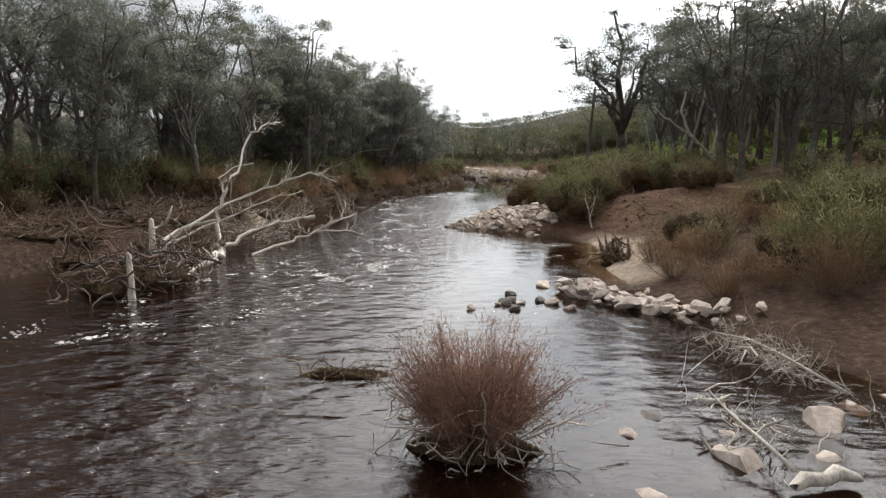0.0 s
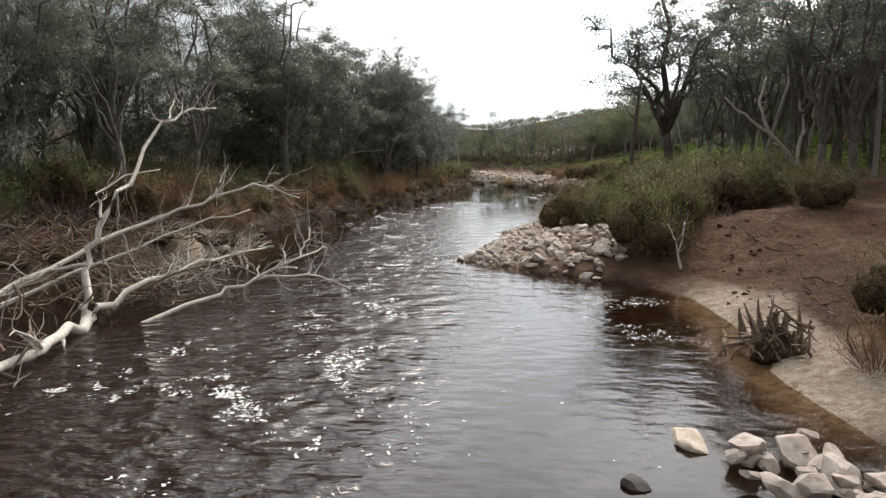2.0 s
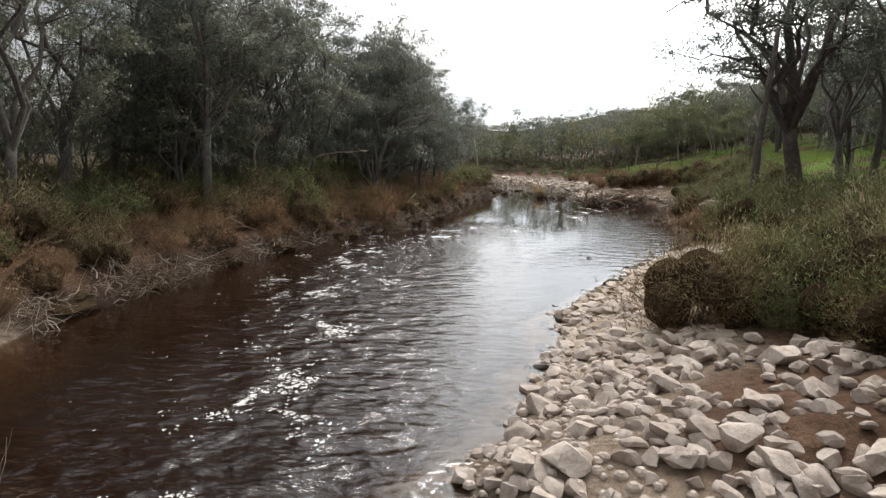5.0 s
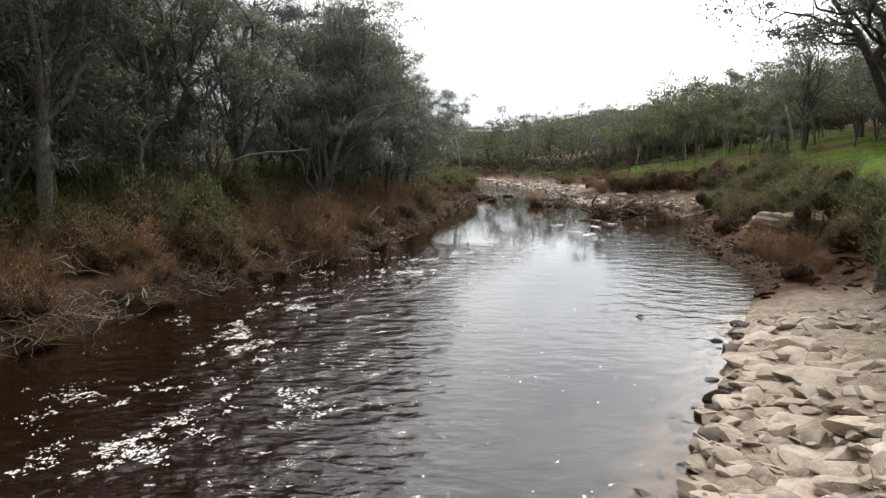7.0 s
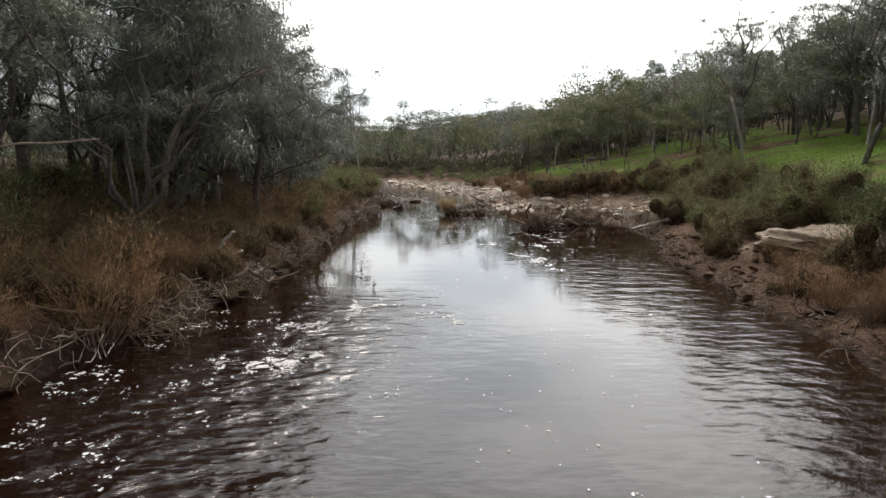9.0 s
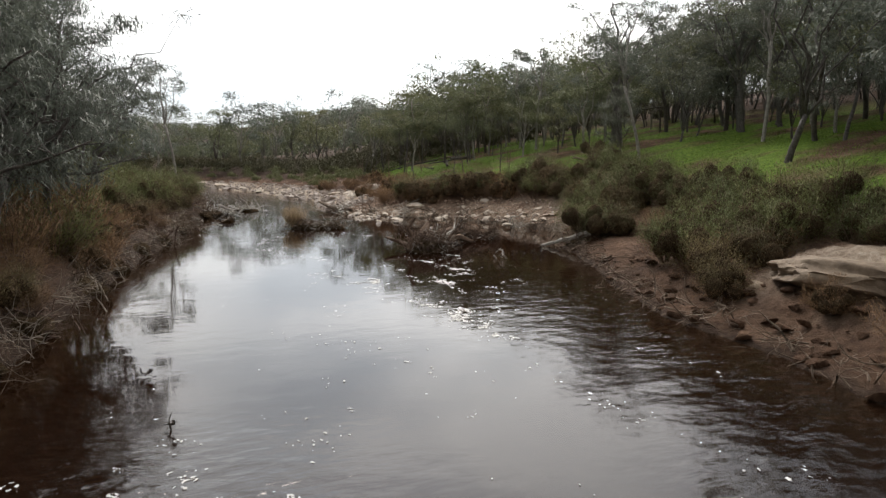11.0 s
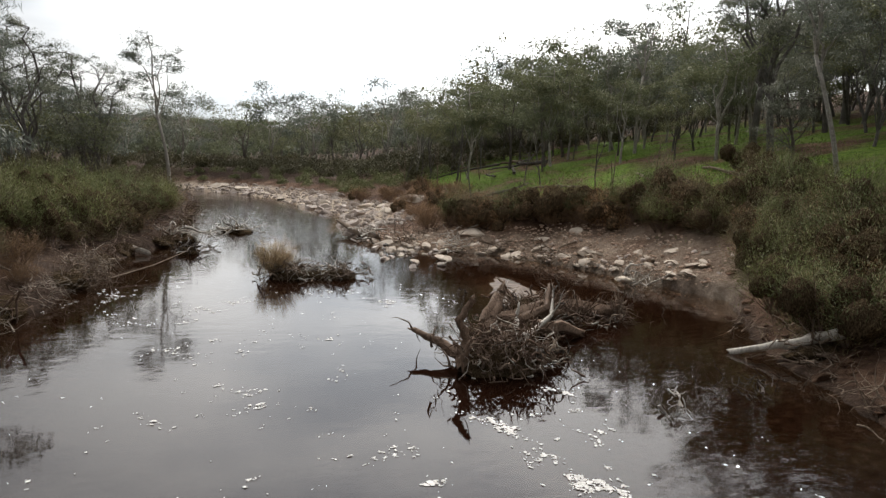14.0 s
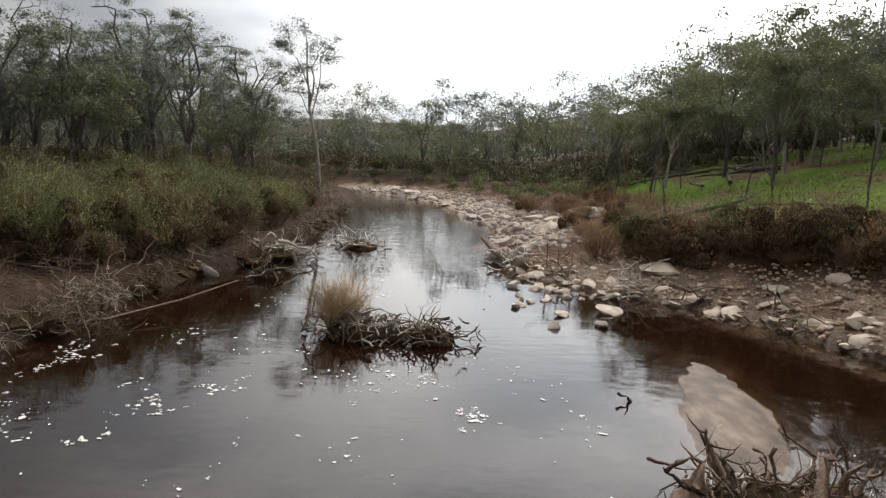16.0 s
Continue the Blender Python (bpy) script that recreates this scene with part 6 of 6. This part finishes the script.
# ---- root snag in the pool ----
def root_snag():
    rng = np.random.default_rng(91)
    top = tagged(new("root_snag"), "uprooted tree stump with splayed brown roots lying in the pool", "driftwood")

    def thick(name, pts, radii, mat=M_ROOT, hair=0, gnarl=0.35):
        """A gnarled root: ridged along its length, tapering to a broken end."""
        g = Geo()
        pts = [Vector(p) for p in pts]
        n_ = (len(pts) - 1) * 4
        at = [min(i / 4, len(pts) - 1.001) for i in range(n_ + 1)]
        fp = [pts[int(f)].lerp(pts[int(f) + 1], f - int(f)) + jitter(rng, radii[0] * 0.09) for f in at]
        fr = [float(np.interp(f, range(len(radii)), radii)) for f in at]
        g.tube(fp, fr, 12)
        ring = g.v[-1][:(n_ + 1) * 12].reshape(n_ + 1, 12, 3)
        ridge = 1 + gnarl * rng.uniform(-1, 1, (1, 12, 1)) + 0.5 * gnarl * rng.uniform(-1, 1, (n_ + 1, 12, 1))
        mid = ring.mean(1, keepdims=True)
        g.v[-1][:(n_ + 1) * 12] = (mid + (ring - mid) * ridge).reshape(-1, 3)
        for j in range(hair):
            i = rng.integers(0, n_ + 1)
            p_, r_, _ = limb(rng, fp[i], unit(jitter(rng, 1.0) + Vector((0, 0, 0.3))), rng.uniform(0.2, 0.7), 0.02, 0.003, 4, 0.35)
            g.tube(p_, r_, 4)
        part(name, g.mesh(name, mat, True), top)

    thick("trunk", [(9.4, 80.3, 0.2), (10.6, 80.9, 0.38), (11.9, 81.1, 0.35), (13.0, 81.3, 0.2)], (0.22, 0.2, 0.17, 0.12), M_ROOT, 40, 0.6)
    thick("spike", [(8.0, 78.2, 0.1), (8.15, 78.3, 0.6), (8.02, 78.35, 0.95), (8.25, 78.35, 1.34), (8.27, 78.36, 1.42)], (0.12, 0.10, 0.08, 0.065, 0.01), M_ROOT, 0)
    thick("stump", [(8.9, 79.6, 0.1), (9.2, 80.0, 0.55), (9.55, 80.4, 0.95), (9.7, 80.55, 1.2)], (0.16, 0.14, 0.09, 0.015), M_ROOT, 8, 0.6)
    thick("arm", [(8.2, 78.6, 0.15), (7.85, 79.2, 0.32), (7.5, 79.7, 0.45), (7.4, 79.85, 0.46)], (0.10, 0.075, 0.045, 0.01), M_ROOT, 4)
    thick("pale_root", [(9.0, 78.5, 0.45), (9.8, 78.95, 0.55), (10.35, 79.4, 0.72), (10.6, 79.9, 1.05)], (0.05, 0.058, 0.045, 0.012), M_DRIFT, 3, 0.2)
    thick("pale_prong", [(9.5, 79.2, 0.45), (9.62, 79.5, 0.75), (9.68, 79.55, 0.98)], (0.05, 0.045, 0.015), M_DRIFT, 0, 0.15)
    thick("lower_root", [(9.4, 78.2, 0.3), (10.1, 78.6, 0.25), (10.5, 78.9, 0.05)], (0.1, 0.08, 0.03), M_WET, 4)
    thick("long_root", [(9.2, 79.9, 0.55), (10.0, 80.0, 0.5), (10.8, 80.6, 0.6), (11.2, 81.4, 0.95)], (0.08, 0.09, 0.08, 0.03), M_ROOT, 5)
    thick("broken_log", [(10.1, 79.75, 0.36), (10.8, 79.95, 0.25), (11.5, 80.1, 0.04)], (0.11, 0.12, 0.07), M_ROOT, 0, 0.55)
    for i in range(15):
        w = rng.uniform(0, 2 * math.pi)
        d = Vector((math.cos(w) * 0.7, math.sin(w) * 0.35, rng.uniform(0.4, 1.1)))
        p_, r_, _ = limb(rng, Vector((10.75, 81.35, 0.15)) + Vector((d.x, d.y, 0)) * 0.5, unit(d), rng.uniform(0.6, 1.15), 0.075, 0.008, 5, 0.22, 0.05)
        thick("splayed_root", p_, r_, M_ROOT if i % 3 else M_WET, 3)
    for i in range(9):
        w = rng.uniform(-1.2, 1.6)
        p_, r_, _ = limb(rng, Vector((12.9, 81.3, 0.15)), unit(Vector((math.cos(w), math.sin(w) * 0.4, rng.uniform(0.2, 1.2)))), rng.uniform(0.35, 0.75), 0.05, 0.006, 4, 0.25, 0.05)
        thick("splayed_root", p_, r_, M_TWIG, 3)
    for name, c, size, count, ln, fl in (("root_mat", (8.9, 78.3, 0.02), (0.95, 0.65, 0.72), 900, 0.45, 0.9), ("root_crown", (10.7, 81.4, 0.1), (0.9, 0.5, 0.6), 320, 0.45, 1.2), ("root_fan", (12.9, 81.3, 0.05), (0.35, 0.3, 0.35), 110, 0.4, 1.6),
                                       ("bark_fibre", (11.2, 80.9, 0.12), (1.5, 0.35, 0.4), 240, 0.7, 0.25)):
        for mat, share, thick_ in ((M_ROOT, 0.36, 0.020), (M_STEM, 0.3, 0.012), (M_TWIG, 0.2, 0.018), (M_DRIFT, 0.1, 0.016)):
            g = Geo()
            sticks(g, rng, int(count * share * 0.75), c, size, ln * 1.3, thick_, fl, 4, 6, 0.5)
            tagged(part(name, g.mesh(name, mat, True), top), kind="stuff")
    for c, size in (((8.9, 78.35, 0.05), (0.78, 0.5, 0.42)), ((10.7, 81.4, 0.15), (0.65, 0.4, 0.42)), ((9.9, 80.6, 0.02), (0.9, 0.4, 0.3))):
        me = mound(rng, size, M_BRUSH, "root_clod")
        ob = part("root_clod", me, top, "dark wet clod of earth and roots")
        ob.location = c
    return top


root_snag()

# wet sandbar just clear of the pool
M_SAND, n, l, p = material("wet_tan_sand")
sa, sb = noise_node(n, l, 1.6, 5, 0.6, (1.6, 0.8, 1)), noise_node(n, l, 40, 4, 0.7)
sc_ = ramp_node(n, l, sa, [(0.36, (0.045, 0.026, 0.016)), (0.5, (0.105, 0.066, 0.043)), (0.66, (0.21, 0.15, 0.105))])
sc_ = mix_node(n, l, 0.35, sc_, ramp_node(n, l, sb, [(0.3, (0.5, 0.46, 0.42)), (0.6, (1, 1, 1))]), "MULTIPLY")
l.new(sc_, p.inputs["Base Color"])
p.inputs["Roughness"].default_value = 0.6
p.inputs["Specular IOR Level"].default_value = 0.25
bump_node(n, l, sa, 0.5, 0.05, p)
su, sv = np.meshgrid(np.linspace(-1.6, 1.6, 54), np.linspace(-3.6, 3.4, 110))
sx = 11.72 + 0.20 * sv + su
sy = 84.9 + sv
edge = np.hypot(su / (0.78 - 0.05 * sv + 0.16 * rough(sx, sy, 1.1, 2.0)), sv / 2.75) + 0.07 * rough(sx, sy, 3.5, 6.0)
sz = 0.05 - 0.07 * edge ** 2.2 + 0.012 * rough(sx, sy, 4.0, 7.0) + 0.02 * rough(sx, sy, 1.2, 17.0)
sz = np.maximum(sz, -0.5)
si = np.arange(su.size).reshape(su.shape)
tagged(new("sandbar", quad_mesh("sandbar", np.stack([sx, sy, sz], -1).reshape(-1, 3), np.stack([si[:-1, :-1], si[:-1, 1:], si[1:, 1:], si[1:, :-1]], -1).reshape(-1, 4), M_SAND, True)),
       "wet tan sandbar just above the pool", "sandbar", kind="structure")

# islet with dry grass, and snags round it
pile(5.5, 88.3, (1.0, 0.55, 0.42), 150, 0.8, 0.022, M_TWIG, "islet of tangled flood litter in the pool", 480, 0.0, "islet")
pile(7.0, 88.2, (0.7, 0.5, 0.4), 110, 0.7, 0.022, M_TWIG, "islet of tangled flood litter in the pool", 481, 0.0, "islet")
straw = shrub("dry_grass", "tuft of pale dry grass growing on the litter islet", 482, M_STRAW, M_STRAW, 1.15, 0.85, 120, 6, (0.20, 0.007), 1.2, 0.12, "islet grass", 0.45)
pile(6.2, 88.35, (0.9, 0.45, 0.34), 110, 0.75, 0.020, M_DRIFT, "islet of tangled flood litter in the pool", 491, 0.0, "islet", True)
straw.matrix_basis = pose(5.0, 88.8, 0.12)
pile(3.4, 101.7, (1.0, 1.1, 0.4), 60, 1.2, 0.035, M_DRIFT, "low grey snag of flood timber in mid-stream", 483, 0.0, "mid-stream snag", True, 40, 0.15)
pile(-0.1, 87.9, (0.6, 0.45, 0.6), 110, 0.8, 0.010, M_TWIG, "dead twiggy brush fallen into the pool", 484, 0.0, "pool brush", False, 0, 0.8)
pole("drift_pole", "thin bleached pole leaning out over the pool", [(0.2, 88.2, 0.15), (1.2, 89.6, 0.3), (2.0, 91.2, 0.5)], (0.022, 0.02, 0.010), M_TWIG)
pole("drift_log", "weathered grey log lying on the shore", [(-3.9, 99.0, 0.9), (-2.4, 97.4, 0.6), (-0.9, 95.0, 0.35), (0.4, 93.9, 0.1)], (0.06, 0.10, 0.13, 0.09), M_DRIFT)
pile(1.8, 94.3, (0.55, 0.4, 0.4), 40, 0.7, 0.035, M_WET, "dark splintered root snag in the pool", 485, 0.0, "pool snag", True, 0, 1.0)
pile(0.9, 97.8, (1.3, 0.7, 0.5), 90, 1.4, 0.035, M_DRIFT, "grey driftwood heap reaching into the river", 486, 0.05, "shore heap", True, 15, 0.3)
pole("drift_log", "grey log with root end in the shallows", [(8.5, 102.0, 0.55), (9.0, 99.6, 0.3), (9.7, 96.9, 0.15)], (0.08, 0.16, 0.22), M_TWIG)
pile(9.6, 97.8, (0.6, 0.9, 0.4), 40, 0.9, 0.04, M_DRIFT, "broken roots round a grey log", 487, 0.0, "shore heap", True, 0, 0.5)
dead_branch("pale weathered log with one end in the pool", [(13.95, 78.35, 0.02), (14.4, 77.95, 0.2), (14.9, 77.6, 0.38), (15.7, 77.1, 0.72)], 0.06, 0.12, M_DRIFT, 2, 9)
pile(15.2, 77.4, (0.8, 0.6, 0.35), 50, 0.9, 0.025, M_TWIG, "broken branches round a pale log", 488, 0.15, "log litter")
pile(10.8, 75.6, (0.16, 0.14, 0.3), 9, 0.42, 0.014, M_DRIFT, "small bleached root snag in the pool", 489, 0.0, "pool snag", False, 0, 1.4)
pile(12.4, 76.2, (0.9, 0.4, 0.2), 60, 0.5, 0.011, M_WET, "low dark twigs just above the water", 490, 0.0, "pool snag", False, 0, 0.6)

# ---- foam ----
rf = np.random.default_rng(37)
FOAM = [
    ([(-5.3, 19.2), (-4.7, 21.4), (-3.6, 23.2), (-2.6, 25.7), (-2.7, 29.3), (-3.1, 36.7), (-2.5, 47.2)], 280, 0.30, 0.17),
    ([(-2.7, 18.7), (-1.5, 19.8), (-1.3, 21.2), (-1.2, 24.9), (-2.0, 27.2), (-2.4, 32.2), (-4.2, 39.4), (-4.4, 51.2)], 380, 0.5, 0.17),
    ([(-7.9, 11.6), (-6.4, 12.1), (-5.0, 13.8), (-3.6, 14.7), (-1.7, 16.3), (-2.7, 19.6), (-4.8, 17.8)], 170, 0.45, 0.20),
    ([(-7.0, 15.1), (-6.0, 18.6), (-4.1, 21.8), (-1.7, 26.3)], 120, 0.10, 0.20),
    ([(-6.3, 48.0), (-3.7, 62.6)], 80, 0.3, 0.2),
    ([(-3.7, 41.6), (-4.7, 42.6), (-5.3, 45.8), (-4.7, 48.7), (-5.0, 53.2), (-3.4, 55.2), (-1.2, 58.9), (-0.7, 62.1)], 420, 0.62, 0.12),
    ([(-3.8, 54.5), (-2.9, 56.2), (-1.3, 56.3), (-0.6, 57.5)], 150, 0.10, 0.15),
    ([(-1.5, 60.1), (-0.1, 61.0), (1.2, 60.6), (1.8, 58.4)], 90, 0.12, 0.12),
    ([(9.3, 77.0), (8.2, 75.0), (7.2, 73.2), (6.7, 70.8), (6.3, 69.3), (6.1, 68.2), (5.9, 66.6)], 460, 0.5, 0.14),
    ([(7.6, 74.0), (8.6, 73.6), (8.4, 71.9)], 90, 0.4, 0.13),
    ([(5.6, 69.2), (5.3, 71.2), (4.4, 73.0)], 90, 0.5, 0.10),
    ([(5.7, 74.3), (2.8, 76.3), (5.0, 80.9)], 110, 1.1, 0.11),
    ([(4.8, 82.3), (3.6, 83.7), (1.0, 85.3), (1.9, 86.2), (3.4, 87.0)], 150, 0.8, 0.13),
    ([(8.2, 82.7), (8.3, 83.9), (7.0, 86.5)], 60, 0.5, 0.10),
    ([(3.7, 92.3), (6, 95)], 40, 0.8, 0.12),
    ([(1, 10), (0, 22), (0, 40), (2, 55), (4, 68)], 130, 1.6, 0.06),
    ([(4.5, 60), (8, 80)], 110, 2.2, 0.07),
    ([(5, 24), (4.6, 26), (5, 22)], 60, 0.7, 0.06),
]
fv, ff = [], []


def fleck(x, y, long, wide, w):
    """One irregular flat patch of bubbles."""
    k, z = len(fv), 0.006 + 0.005 * rf.random()
    for j in range(10):
        th = j * math.pi / 5
        q = rf.uniform(0.3, 1.5)
        px, py = long * q * math.cos(th), wide * q * math.sin(th)
        fv.append((x + px * math.cos(w) - py * math.sin(w), y + px * math.sin(w) + py * math.cos(w), z))
    ff.extend([(k, k + 1, k + 2, k + 3), (k, k + 3, k + 4, k + 9), (k + 4, k + 5, k + 8, k + 9), (k + 5, k + 6, k + 7, k + 8)])


for line, count, spread, size in FOAM:
    pts = np.array(line, float)
    seg = np.r_[0, np.cumsum(np.hypot(*np.diff(pts, axis=0).T))]
    still = line[0][1] > 66
    for i in range(count * (30 if still else 44)):
        at = rf.uniform(0, seg[-1])
        cx = np.interp(at, seg, pts[:, 0]) + rf.normal(0, spread * 1.3 + 0.08)
        cy = np.interp(at, seg, pts[:, 1]) + rf.normal(0, spread * 1.3 + 0.08)
        if not (left_x(cy) + 0.35 < cx < right_x(cy) - 0.35):
            continue
        # bubbles gather in ragged rafts with open lanes between
        patch = noise.noise((cx * 0.9, cy * 0.6, 40.0)) + 0.75 * noise.noise((cx * 2.6, cy * 2.2, 11.0)) + 0.55 * noise.noise((cx * 7.0, cy * 7.0, 23.0))
        thread = abs(noise.noise((cx * 1.7, cy * 1.0, 5.0)))
        if patch < (0.30 if still else 0.25) + 1.6 * thread - 0.45 * rf.random() ** 6:
            continue
        ahead = np.array([np.interp(at + 0.4, seg, pts[:, c]) - np.interp(at - 0.4, seg, pts[:, c]) for c in (0, 1)])
        r = (0.009 + 0.026 * rf.random() ** 2) * (1.2 if still else 1.0) * (0.6 + 2.0 * size) * (0.7 + 0.9 * max(0.0, patch))
        fleck(cx, cy, r * 1.35, r * rf.uniform(0.5, 0.9), math.atan2(ahead[1], ahead[0]) + rf.normal(0, 0.8))
tagged(new("river_foam", quad_mesh("river_foam", fv, ff, M_FOAM)), "white foam flecks and streaks drifting on the river", "foam", kind="stuff")

# ---- grass on the slope ----
gg = Geo()
rng = np.random.default_rng(41)
tx, ty = rng.uniform(14, 46, 30000), rng.uniform(50, 128, 30000)
keep = (tx > hill_foot(ty) + 3.5) & (tx < hill_foot(ty) + 20)
tx, ty = tx[keep], ty[keep]
c_ = np.stack([tx, ty, land(tx, ty) - 0.03], 1)
gg.leaves(rng, c_, rng.normal(size=(len(c_), 3)) * 0.5 + np.array((0, 0, 1.0)), 0.15, 0.035, c_ - np.array((0, 0, 1.0)))
tagged(new("slope_grass", gg.mesh("slope_grass", M_GRASS)), "fresh green grass on the slope", "grass", kind="stuff")
